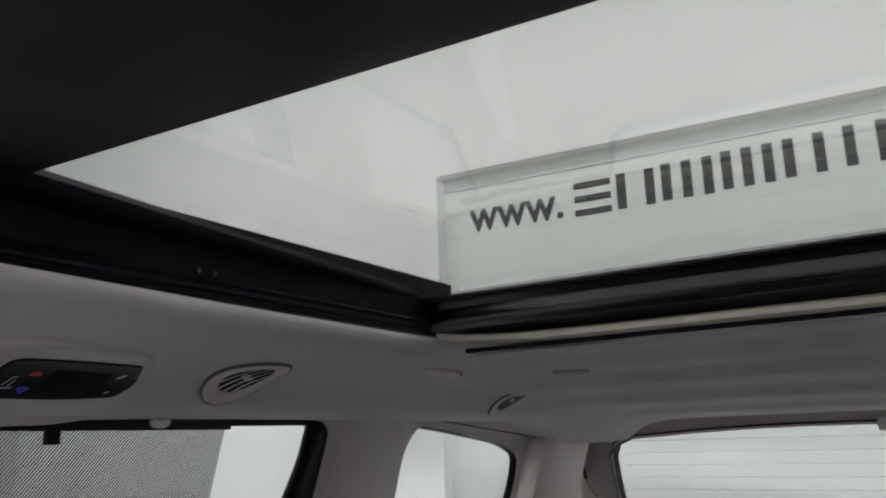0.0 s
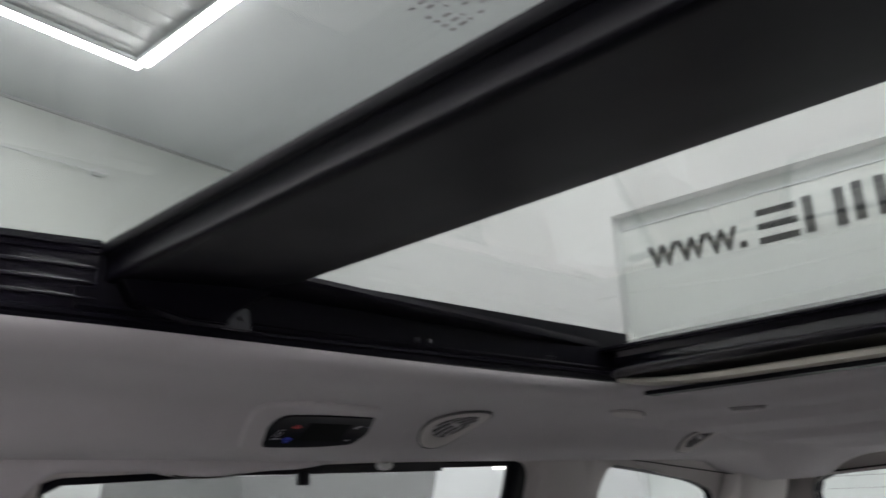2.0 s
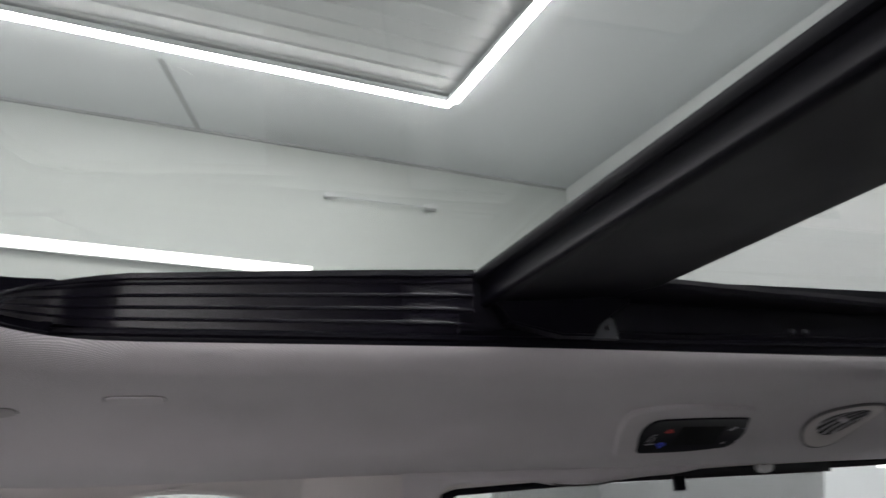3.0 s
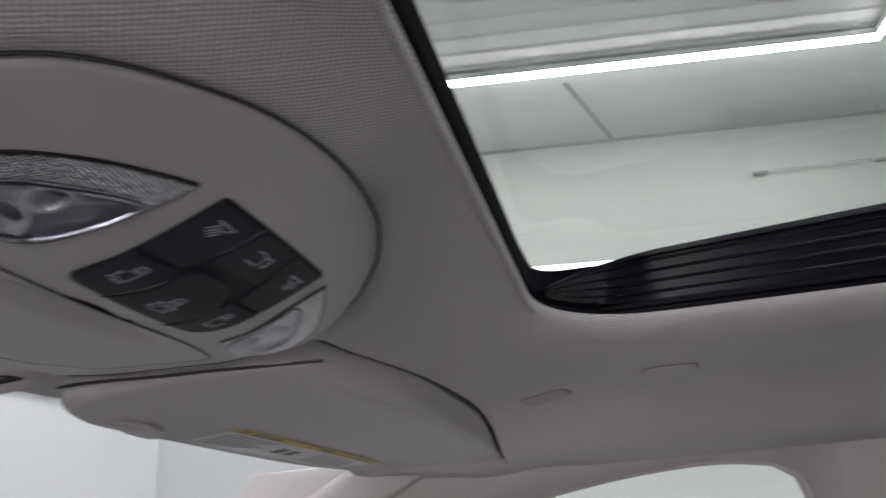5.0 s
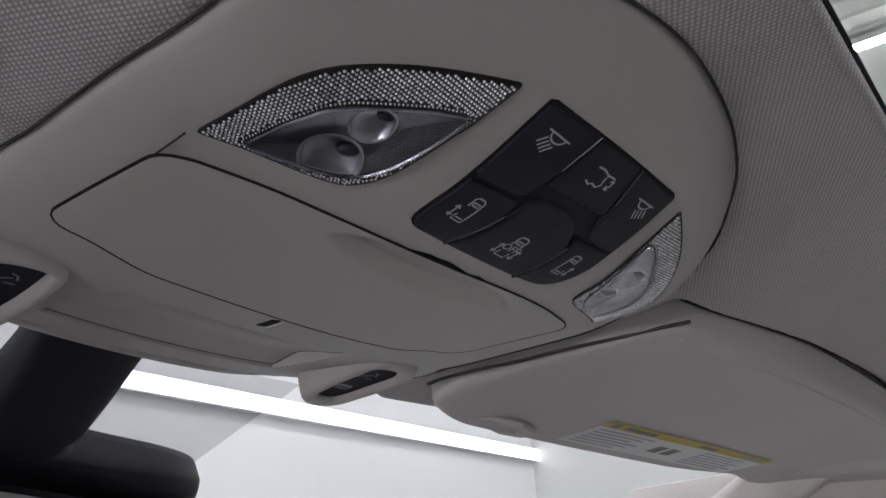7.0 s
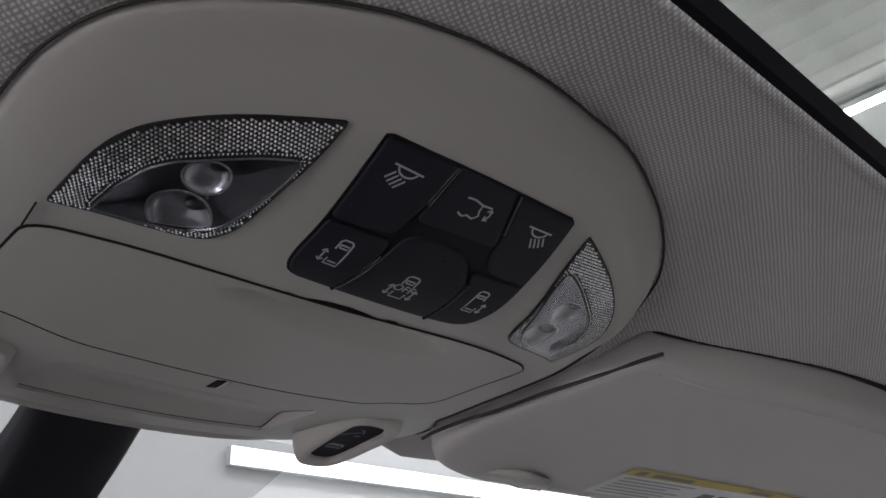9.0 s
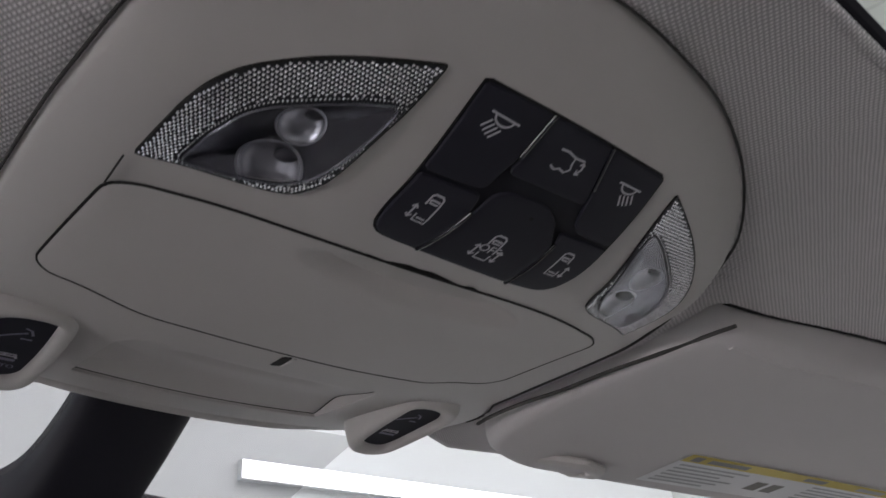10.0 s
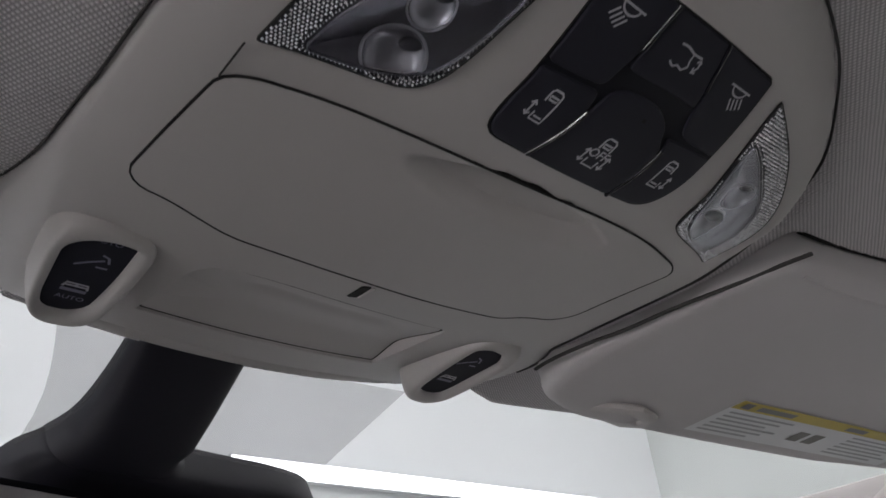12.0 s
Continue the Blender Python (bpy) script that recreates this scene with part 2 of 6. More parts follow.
def plate(corners, surf, proud=0.0012, edge=0.0012, root=0.004, rings=6, n=72, extra=None, centre=None, seg=6):
    """A pillow-edged plate that hangs under the surface z = surf(x, y), with its face `proud` below it."""
    pts = even(rounded(corners, seg), n) if len(corners[0]) == 3 else even([Vector(c) for c in corners], n)
    c = Vector(centre) if centre else sum(pts, Vector((0, 0))) / len(pts)
    loops = [(pts, -root), (pts, proud - edge)]
    for k in (1, 2, 3):
        a = k / 3 * math.pi / 2
        loops.append((inset(pts, edge * (1 - math.cos(a))), proud - edge + edge * math.sin(a)))
    base = loops[-1][0]
    for k in range(1, rings):
        loops.append(([p.lerp(c, k / rings) for p in base], proud))
    bm = bmesh.new()
    grid = []
    for loop, down in loops:
        grid.append([bm.verts.new((p.x, p.y, surf(p.x, p.y) - down + (extra(p.x, p.y) if extra else 0))) for p in loop])
    mid = bm.verts.new((c.x, c.y, surf(c.x, c.y) - proud + (extra(c.x, c.y) if extra else 0)))
    for a, b in zip(grid, grid[1:]):
        for i in range(n):
            bm.faces.new((a[i - 1], a[i], b[i], b[i - 1]))
    for i in range(n):
        bm.faces.new((grid[-1][i - 1], grid[-1][i], mid))
    bm.faces.new(grid[0])
    return bm


def sweep(path, profile, closed=False, up=(0, 0, 1)):
    """Profile points (out, up) carried along a path of 3D points."""
    bm = bmesh.new()
    n, rows = len(path), []
    for i, p in enumerate(path):
        a = path[i - 1] if (i or closed) else p
        b = path[(i + 1) % n] if (i < n - 1 or closed) else p
        t = (Vector(b) - Vector(a)).normalized()
        side = t.cross(Vector(up)).normalized()
        top = side.cross(t)
        rows.append([bm.verts.new(Vector(p) + side * u + top * w) for u, w in profile])
    m = len(profile)
    for i in range(n if closed else n - 1):
        a, b = rows[i], rows[(i + 1) % n]
        for j in range(m):
            bm.faces.new((a[j - 1], a[j], b[j], b[j - 1]))
    if not closed:
        bm.faces.new(rows[0])
        bm.faces.new(rows[-1])
    return bm


def block(x0, x1, y0, y1, z0, z1, bevel=0.0, bm=None, turn=None):
    bm = bm or bmesh.new()
    made = bmesh.ops.create_cube(bm, size=1)["verts"]
    m = Matrix.Translation(((x0 + x1) / 2, (y0 + y1) / 2, (z0 + z1) / 2)) @ Matrix.Diagonal((x1 - x0, y1 - y0, z1 - z0, 1))
    bmesh.ops.transform(bm, matrix=(turn @ m if turn else m), verts=made)
    if bevel:
        bmesh.ops.bevel(bm, geom=list({e for v in made for e in v.link_edges}), offset=bevel, segments=2, profile=0.7, affect="EDGES")
    return bm


def bar(a, b, w, h, bm=None, up=(0, 0, 1)):
    """A straight bar of width w and height h from a to b."""
    made = sweep([Vector(a), Vector(b)], [(-w / 2, -h / 2), (w / 2, -h / 2), (w / 2, h / 2), (-w / 2, h / 2)], up=up)
    if bm is None:
        return made
    me = bpy.data.meshes.new("tmp")
    made.to_mesh(me)
    made.free()
    bm.from_mesh(me)
    bpy.data.meshes.remove(me)
    return bm


def sheet(outer, holes, place):
    """A flat sheet with holes in its own (u, v), carried to space by place(u, v)."""
    bm = bmesh.new()
    edges = []
    for loop in (outer, *holes):
        vs = [bm.verts.new((p[0], p[1], 0)) for p in loop]
        edges += [bm.edges.new((vs[i - 1], vs[i])) for i in range(len(vs))]
    bmesh.ops.triangle_fill(bm, use_beauty=True, use_dissolve=False, edges=edges)
    for v in bm.verts:
        v.co = place(v.co.x, v.co.y)
    return bm


def thick(ob, t, offset=0.0):
    s = ob.modifiers.new("thickness", "SOLIDIFY")
    s.thickness, s.offset = t, offset
    return ob


def strokes(lines, width, place):
    """Printed line work: each line a list of (u, v), laid on a surface by place(u, v)."""
    bm = bmesh.new()
    for line in lines:
        pts = [Vector(p) for p in line]
        left, right = [], []
        for i, p in enumerate(pts):
            t = (pts[min(i + 1, len(pts) - 1)] - pts[max(i - 1, 0)]).normalized()
            nrm = Vector((-t.y, t.x)) * width / 2
            left.append(bm.verts.new(place(*(p + nrm))))
            right.append(bm.verts.new(place(*(p - nrm))))
        for i in range(len(pts) - 1):
            bm.faces.new((left[i], left[i + 1], right[i + 1], right[i]))
    return bm


def lettering(text, size, place, bold=0.0):
    """Letters of the built-in font as a flat mesh, laid by place(u, v)."""
    cu = bpy.data.curves.new("letters", "FONT")
    cu.body, cu.size, cu.align_x, cu.align_y, cu.offset = text, size, "CENTER", "CENTER", bold
    cu.resolution_u = 3
    ob = bpy.data.objects.new("letters", cu)
    scene.collection.objects.link(ob)
    bpy.context.view_layer.update()
    me = bpy.data.meshes.new_from_object(ob.evaluated_get(bpy.context.evaluated_depsgraph_get()))
    bpy.data.objects.remove(ob)
    bm = bmesh.new()
    bm.from_mesh(me)
    bpy.data.meshes.remove(me)
    for v in bm.verts:
        v.co = place(v.co.x, v.co.y)
    return bm


# ---- form of the overhead console's face ----
CONSOLE_Y = [(-0.150, 1.5890), (-0.1235, 1.5780), (-0.096, 1.5676), (-0.070, 1.5574), (-0.048, 1.5508), (-0.02, 1.5504),
             (0.03, 1.5512), (0.075, 1.5526), (0.10, 1.5556), (0.15, 1.5622), (0.18, 1.5668), (0.205, 1.5735)]

FOLD = [(0.03, 0.1385), (0.0455, 0.1362), (0.0690, 0.1346), (0.0915, 0.1315), (0.1385, 0.1240), (0.1670, 0.1194), (0.2100, 0.1140)]  # crease before the bevelled side


def console(x, y):
    side = 1.0 if x < 0 else step(-y / 0.05)
    fold = max(0.0, -x - spline(FOLD, y)) if x < 0 and y > 0.03 else 0.0
    return spline(CONSOLE_Y, y) + 0.55 * x * x - 0.004 * x + 0.004 * side * max(0.0, (abs(x) - 0.112) / 0.026) ** 2 + 0.7 * fold


def cut(corners, times=3):
    """Rounds an outline by cutting its corners again and again."""
    pts = [Vector(c[:2]) for c in corners]
    for _ in range(times):
        pts = [q for i, p in enumerate(pts) for q in (pts[i - 1].lerp(p, 0.75), p.lerp(pts[(i + 1) % len(pts)], 0.25))]
    return [(p.x, p.y) for p in pts]


outline = cut([(0.0, -0.1290), (0.030, -0.1245), (0.059, -0.1172), (0.0874, -0.1048), (0.112, -0.0890), (0.127, -0.0700), (0.1335, -0.0480), (0.1330, -0.015), (0.1343, 0.025), (0.1336, 0.065), (0.1390, 0.094), (0.1530, 0.110),
               (0.1720, 0.140), (0.1720, 0.190), (0.160, 0.2040), (0.134, 0.2050), (0.060, 0.2055), (-0.060, 0.2055), (-0.120, 0.2050), (-0.1460, 0.2035), (-0.1460, 0.165), (-0.1390, 0.110), (-0.1380, 0.040), (-0.1378, -0.015), (-0.1358, -0.0473),
               (-0.1328, -0.0655), (-0.1263, -0.0812), (-0.1171, -0.0932), (-0.1005, -0.1055), (-0.0754, -0.1190), (-0.0525, -0.1262), (-0.024, -0.1305)])
RIM = even([Vector(p) for p in outline], 240)


def curl(x, y):
    """The rear rim of the shell turns up to meet the cloth."""
    if y > 0.0:
        return 0.0
    d = min((p.x - x) ** 2 + (p.y - y) ** 2 for p in RIM) ** 0.5
    return 0.011 * max(0.0, 1 - d / 0.016) ** 2 * step(-y / 0.08) * step((x + 0.03) / 0.09)


def near_rim(x, y):
    """How far a place lies from the console's rim, the rim's height there, and whether it lies inside."""
    d, p = min(((p.x - x) ** 2 + (p.y - y) ** 2, i) for i, p in enumerate(RIM))
    p = RIM[p]
    return d ** 0.5, console(p.x, p.y) + curl(p.x, p.y), (x - p.x) * p.x + (y - p.y) * (p.y - 0.03) < 0


# ---- van: the headliner and its roof opening ----
OPEN = (-0.303, 0.303, -1.140, -0.165)  # x0, x1, y0, y1


def corner_radius(y):
    return 0.085 if y > -0.65 else 0.045


def open_dist(x, y):
    """How far outside the rounded roof opening a place lies."""
    cy, r = (OPEN[2] + OPEN[3]) / 2, corner_radius(y)
    qx = abs(x) - (OPEN[1] - r)
    qy = abs(y - cy) - ((OPEN[3] - OPEN[2]) / 2 - r)
    return math.hypot(max(qx, 0), max(qy, 0)) + min(max(qx, qy), 0) - r


SIDE_DROP = [(0.34, 0.0), (0.43, 0.002), (0.475, 0.009), (0.505, 0.021), (0.535, 0.041), (0.57, 0.048), (0.66, 0.051)]


VISOR_REAR = [(0.13, -0.040), (0.156, -0.049), (0.18, -0.052), (0.20, -0.055), (0.235, -0.062), (0.265, -0.0675), (0.30, -0.0725), (0.38, -0.079), (0.46, -0.084), (0.54, -0.089), (0.60, -0.085)]

VISOR_SIDE = [(-0.056, 0.1610), (-0.040, 0.158), (-0.0115, 0.1550), (0.018, 0.1503), (0.052, 0.1480), (0.068, 0.1445), (0.087, 0.1425), (0.104, 0.1430), (0.125, 0.1480)]


def liner(x, y):
    d = open_dist(x, y)
    t = min(1.0, max(0.0, d / (0.030 + 0.020 * step((y + 0.19) / 0.02) * step((0.27 - abs(x)) / 0.10))))
    f = step((y + 0.175) / 0.03) * step((0.27 - abs(x)) / 0.10)
    curl = 0.25 * (1 - (1 - t) ** 2) + 0.75 * math.sqrt(max(0.0, 1 - (1 - t) ** 2))
    z = 1.6025 - (0.0185 - 0.0085 * f) * curl - 0.004 * step((-0.45 - y) / 0.5)
    z -= (0.012 + 0.0085 * f) * step((y + 0.13) / 0.09)
    z -= spline(SIDE_DROP, abs(x)) * (1 - 0.35 * step((y + 0.2) / 0.3))
    if y < -1.15:
        fall = 0.012 * step((-1.20 - y) / 0.045) + 0.013 * step((-1.345 - y) / 0.022) + 0.014 * step((-1.56 - y) / 0.03) + 0.010 * step((-1.85 - y) / 0.035)
        z -= fall * (1 - step((abs(x) - 0.38) / 0.11) * step((y + 2.10) / 0.22))
    if -0.17 < y < 0.22 and abs(x) < 0.20:
        d, rim, within = near_rim(x, y)
        w = step(1 - d / 0.034)
        z = rim + 0.0020 + 0.5 * max(0.0, d - 0.008) if within else z * (1 - w) + (rim + 0.0020) * w
    if y > -0.12 and x > 0.150:
        z += 0.008 * step((x - 0.150) / 0.015) * step((0.60 - x) / 0.02) * step((y - spline(VISOR_REAR, x)) / 0.006)
    return z


def opening_loop(n=176, grow=0.0):
    x0, x1, y0, y1 = OPEN
    pts = []
    for cx, cy, a in ((x1, y0, -90), (x1, y1, 0), (x0, y1, 90), (x0, y0, 180)):
        r = corner_radius(cy)
        mx, my = cx - math.copysign(r, cx), cy - math.copysign(r, cy + 0.65)
        pts += [Vector((mx + (r + grow) * math.cos(radians(a + 90 * k / 14)), my + (r + grow) * math.sin(radians(a + 90 * k / 14)))) for k in range(15)]
    return even(pts, n)


OUTER = (-0.665, 0.665, -2.27, 0.215)


def outer_front(v, c, front):
    """The front border bows back towards the sides."""
    if v.y <= 0:
        return front
    y = front
    for _ in range(12):
        x = min(abs(v.x / v.y) * (y - c.y), 0.665)
        y = front - 0.36 * x * x
    return y


def ring_sheet(surf, offs, n=176, steps=40, outer=OUTER, lip=True):
    front = outer[3]
    loop = opening_loop(n)
    bm = bmesh.new()
    c = Vector((0, (OPEN[2] + OPEN[3]) / 2))
    loops = []
    for d in offs:
        loops.append(inset(loop, -d))
    far = []
    for p in loops[-1]:
        v = (p - c).normalized()
        outer = (outer[0], outer[1], outer[2], outer_front(v, c, front))
        k = min(((outer[1] if v.x > 0 else outer[0]) - c.x) / v.x if abs(v.x) > 1e-6 else 9, ((outer[3] if v.y > 0 else outer[2]) - c.y) / v.y if abs(v.y) > 1e-6 else 9)
        far.append(c + v * k)
    for s in range(1, steps + 1):
        t = s / steps
        loops.append([a.lerp(b, t) for a, b in zip(loops[len(offs) - 1], far)])
    rows = [[bm.verts.new((p.x, p.y, surf(p.x, p.y))) for p in lp] for lp in loops]
    if lip:
        rows.insert(0, [bm.verts.new((p.x, p.y, surf(p.x, p.y) + 0.0015)) for p in inset(loop, -0.004)])
    for a, b in zip(rows, rows[1:]):
        for i in range(n):
            bm.faces.new((a[i - 1], a[i], b[i], b[i - 1]))
    lim = front - 0.36 * outer[1] ** 2
    for q in ((outer[1], lim), (outer[0], lim), (outer[0], outer[2]), (outer[1], outer[2])):
        near = sorted(rows[-1], key=lambda v: (v.co.x - q[0]) ** 2 + (v.co.y - q[1]) ** 2)[:2]
        try:
            bm.faces.new((near[0], near[1], bm.verts.new((q[0], q[1], surf(*q)))))
        except ValueError:
            pass
    return bm


bm = ring_sheet(liner, [0, 0.0006, 0.0015, 0.003, 0.005, 0.0075, 0.0105, 0.014, 0.018, 0.023, 0.030, 0.040], n=352, steps=72)
# finer faces round the console and behind the visor, none above the console
def fine(p):
    if abs(p.x) < 0.21 and p.y > -0.165 and near_rim(p.x, p.y)[0] < 0.026:
        return True
    return 0.15 < p.x < 0.62 and abs(p.y - spline(VISOR_REAR, p.x)) < 0.016


band = [e for e in bm.edges if all(fine(v.co) for v in e.verts)]
bmesh.ops.subdivide_edges(bm, edges=band, cuts=3, use_grid_fill=True)
for v in bm.verts:
    if (abs(v.co.x) < 0.21 or 0.15 < v.co.x < 0.62) and v.co.y > -0.165:
        v.co.z = liner(v.co.x, v.co.y)
behind = []
for f in bm.faces:
    m = f.calc_center_median()
    if m.y > -0.14 and abs(m.x) < 0.16:
        d, _, within = near_rim(m.x, m.y)
        if within and d > 0.005:
            behind.append(f)
bmesh.ops.delete(bm, geom=behind, context="FACES")
headliner = setting("ceiling", bm, CLOTH,
                    "warm grey knitted cloth headliner round a large roof opening", "headliner", 60)
thick(headliner, 0.001, 1.0)
roof_skin = setting("roof", ring_sheet(lambda x, y: 1.671 - 0.09 * (abs(x) / 0.75) ** 4, [0.125, 0.15], steps=10, outer=(-0.78, 0.78, -2.36, 0.23), lip=False), BLACK,
                    "dark metal roof skin of the van above the headliner", "roof")
thick(roof_skin, 0.003, 1.0)


# ---- roof opening: frame, glass, cross beam ----
def side_rail(sx):
    """The stepped black guide channel along one side of the opening."""
    g = thing("sunroof_side_rail", "black ribbed plastic guide rail beside the sunroof glass", "sunroof rail", "sunroof rails")

    def extrude(name, pts, y0, y1, mat, lab="", shape=None, n=1):
        bm = bmesh.new()
        rows = []
        for k in range(n + 1):
            y = y0 + (y1 - y0) * k / n
            rows.append([bm.verts.new((q[0] * sx, y, q[1])) for q in ([shape(x, y, z) for x, z in pts] if shape else pts)])
        for a, b in zip(rows, rows[1:]):
            for i in range(len(pts)):
                bm.faces.new((a[i - 1], a[i], b[i], b[i - 1]))
        bm.faces.new(rows[0])
        bm.faces.new(rows[-1])
        return part(name, bm, mat, g, lab)

    extrude("lower_channel", [(0.330, 1.6005), (0.3045, 1.6005), (0.3025, 1.6030), (0.3020, 1.6055), (0.3000, 1.6070), (0.3000, 1.6095), (0.3025, 1.6115), (0.330, 1.6115)], -1.135, -0.195, BLACK)
    extrude("channel_wall", [(0.345, 1.6110), (0.3020, 1.6110), (0.2995, 1.6140), (0.3010, 1.6160), (0.3000, 1.6185), (0.3000, 1.66), (0.345, 1.66)], -1.135, -0.48, RUBBER)
    z, x, pts = 1.6110, 0.3030, [(0.345, 1.6110)]
    for k in range(4):
        pts += [(x, z), (x - 0.0018, z + 0.0056), (x - 0.0034, z + 0.0060), (x - 0.0038, z + 0.0066), (x - 0.0034, z + 0.0072), (x - 0.0020, z + 0.0076)]
        z, x = z + 0.0086, x - 0.0016
    pts += [(0.2955, 1.6462), (0.2930, 1.6470), (0.2925, 1.6510), (0.325, 1.6510)]
    # the bellows run forward along the side, turn with the corner and flatten out there
    r, way = corner_radius(0.0), []
    for k in range(12):
        way.append((OPEN[1], -0.492 + (OPEN[3] - r + 0.492) * k / 12, 1.0, 0.0))
    for k in range(13):
        a = radians(66 * k / 12)
        way.append((OPEN[1] - r + r * math.cos(a), OPEN[3] - r + r * math.sin(a), math.cos(a), math.sin(a)))
    bm, rows = bmesh.new(), []
    for k, (wx, wy, nx, ny) in enumerate(way):
        s = spline([(0, 1.20), (3, 1.13), (7, 1.02), (11, 0.90), (15, 0.78), (20, 0.50), (24, 0.12)], k)
        rows.append([bm.verts.new(((wx + (x - OPEN[1]) * nx * min(1.0, s + 0.2)) * sx, wy + (x - OPEN[1]) * ny * min(1.0, s + 0.2), 1.609 + (z - 1.609) * s)) for x, z in pts])
    for a, c in zip(rows, rows[1:]):
        for i in range(len(pts)):
            bm.faces.new((a[i - 1], a[i], c[i], c[i - 1]))
    bm.faces.new(rows[0])
    bm.faces.new(rows[-1])
    part("ribbed_bellows", bm, SATIN, g, "black ribbed rubber bellows")
    extrude("glass_frame", [(0.345, 1.638), (0.272, 1.638), (0.2645, 1.6405), (0.263, 1.6435), (0.2645, 1.648), (0.345, 1.648)], -1.11, -0.60, BLACK, "",
            lambda x, y, z: (x + (0.345 - x) / 0.082 * (-0.007 + 0.046 * (-0.60 - y) / 0.5), z + 0.002 - 0.005 * (-0.60 - y) / 0.5), 8)
    for y, s in ((-0.787, 0.9), (-0.802, 0.9), (-0.976, 0.5), (-0.986, 0.5)):
        bm = bmesh.new()
        bmesh.ops.create_cone(bm, cap_ends=True, segments=12, radius1=0.0035 * s, radius2=0.0022 * s, depth=0.003,
                              matrix=Matrix.Translation((0.2990 * sx, y, 1.619)) @ Matrix.Rotation(-sx * math.pi / 2, 4, "Y"))
        part("screw", bm, STEEL, g, "small bare metal screw")
    return g


for sx in (1, -1):
    side_rail(sx)

GLASS_Z = 1.658


def front_frame():
    g = thing("sunroof_front_frame", "black plastic frame along the front edge of the sunroof", "sunroof frame")
    loop = opening_loop(176, 0.0)
    top = even(rounded([(0.2925, -0.50, 0.01), (0.2925, -0.161, 0.026), (-0.2925, -0.161, 0.026), (-0.2925, -0.50, 0.01)], 8), 176)
    bm = bmesh.new()
    lo = [Vector((p.x, p.y)) for p in inset(opening_loop(400, 0.0), -0.002) if p.y > -0.210]
    lo.sort(key=lambda p: math.atan2(p.x, p.y + 0.4))
    rows = []
    for p in lo:
        a = math.atan2(p.x, p.y + 0.4)
        q = min(top, key=lambda t: abs(math.atan2(t.x, t.y + 0.4) - a))
        p3, q3 = Vector((p.x, p.y, 1.6045)), Vector((q.x, q.y, 1.6365 + 0.0035 * step((abs(q.x) - 0.20) / 0.07)))
        row = []
        for t, out in ((0, -0.004), (0.02, 0.001), (0.18, 0.003), (0.24, 0.0005), (0.5, 0.0), (0.75, 0.0015), (0.96, 0.002), (1.0, -0.002)):
            m = p3.lerp(q3, t)
            inw = (Vector((0, -0.45)) - Vector((m.x, m.y))).normalized()
            row.append(bm.verts.new((m.x + inw.x * out, m.y + inw.y * out, m.z)))
        rows.append(row)
    for a, b in zip(rows, rows[1:]):
        for j in range(len(a) - 1):
            bm.faces.new((a[j], a[j + 1], b[j + 1], b[j]))
    ob = part("frame_band", bm, MATTE, g)
    thick(ob, 0.004, -1.0)
    lip = [Vector((p.x, p.y + 0.001, 1.6050)) for p in lo]
    part("lower_lip", sweep(lip, [(0.0018 * math.cos(a), 0.0018 * math.sin(a)) for a in [k * math.pi / 3 for k in range(6)]]), RUBBER, g, "thin black rubber lip")
    return g


front_frame()


def glass_pane(name, x, y0, y1, label):
    g = thing(name, label, "roof glass", "roof glass panels")
    bm = plate([(x, y0, 0.02), (x, y1, 0.02), (-x, y1, 0.02), (-x, y0, 0.02)], lambda u, v: GLASS_Z + 0.010 - 0.009 * (u / 0.33) ** 2, 0.0, 0.0005, 0.004, rings=8, n=96)
    part("pane", bm, ROOFGLASS, g).visible_shadow = False
    edge = [Vector((p.x, p.y, GLASS_Z + 0.012 - 0.009 * (p.x / 0.33) ** 2)) for p in even(rounded([(x, y0, 0.02), (x, y1, 0.02), (-x, y1, 0.02), (-x, y0, 0.02)], 6), 96)]
    part("edge_seal", sweep(edge, [(0.006 * math.cos(a), 0.004 * math.sin(a)) for a in [k * math.pi / 3 for k in range(6)]], closed=True), RUBBER, g, "black rubber edge seal")
    return g


glass_pane("sunroof_glass", 0.435, -0.54, -0.055, "greenish tinted sliding sunroof glass panel, closed")
glass_pane("rear_roof_glass", 0.435, -1.275, -0.60, "greenish tinted fixed rear roof glass panel")


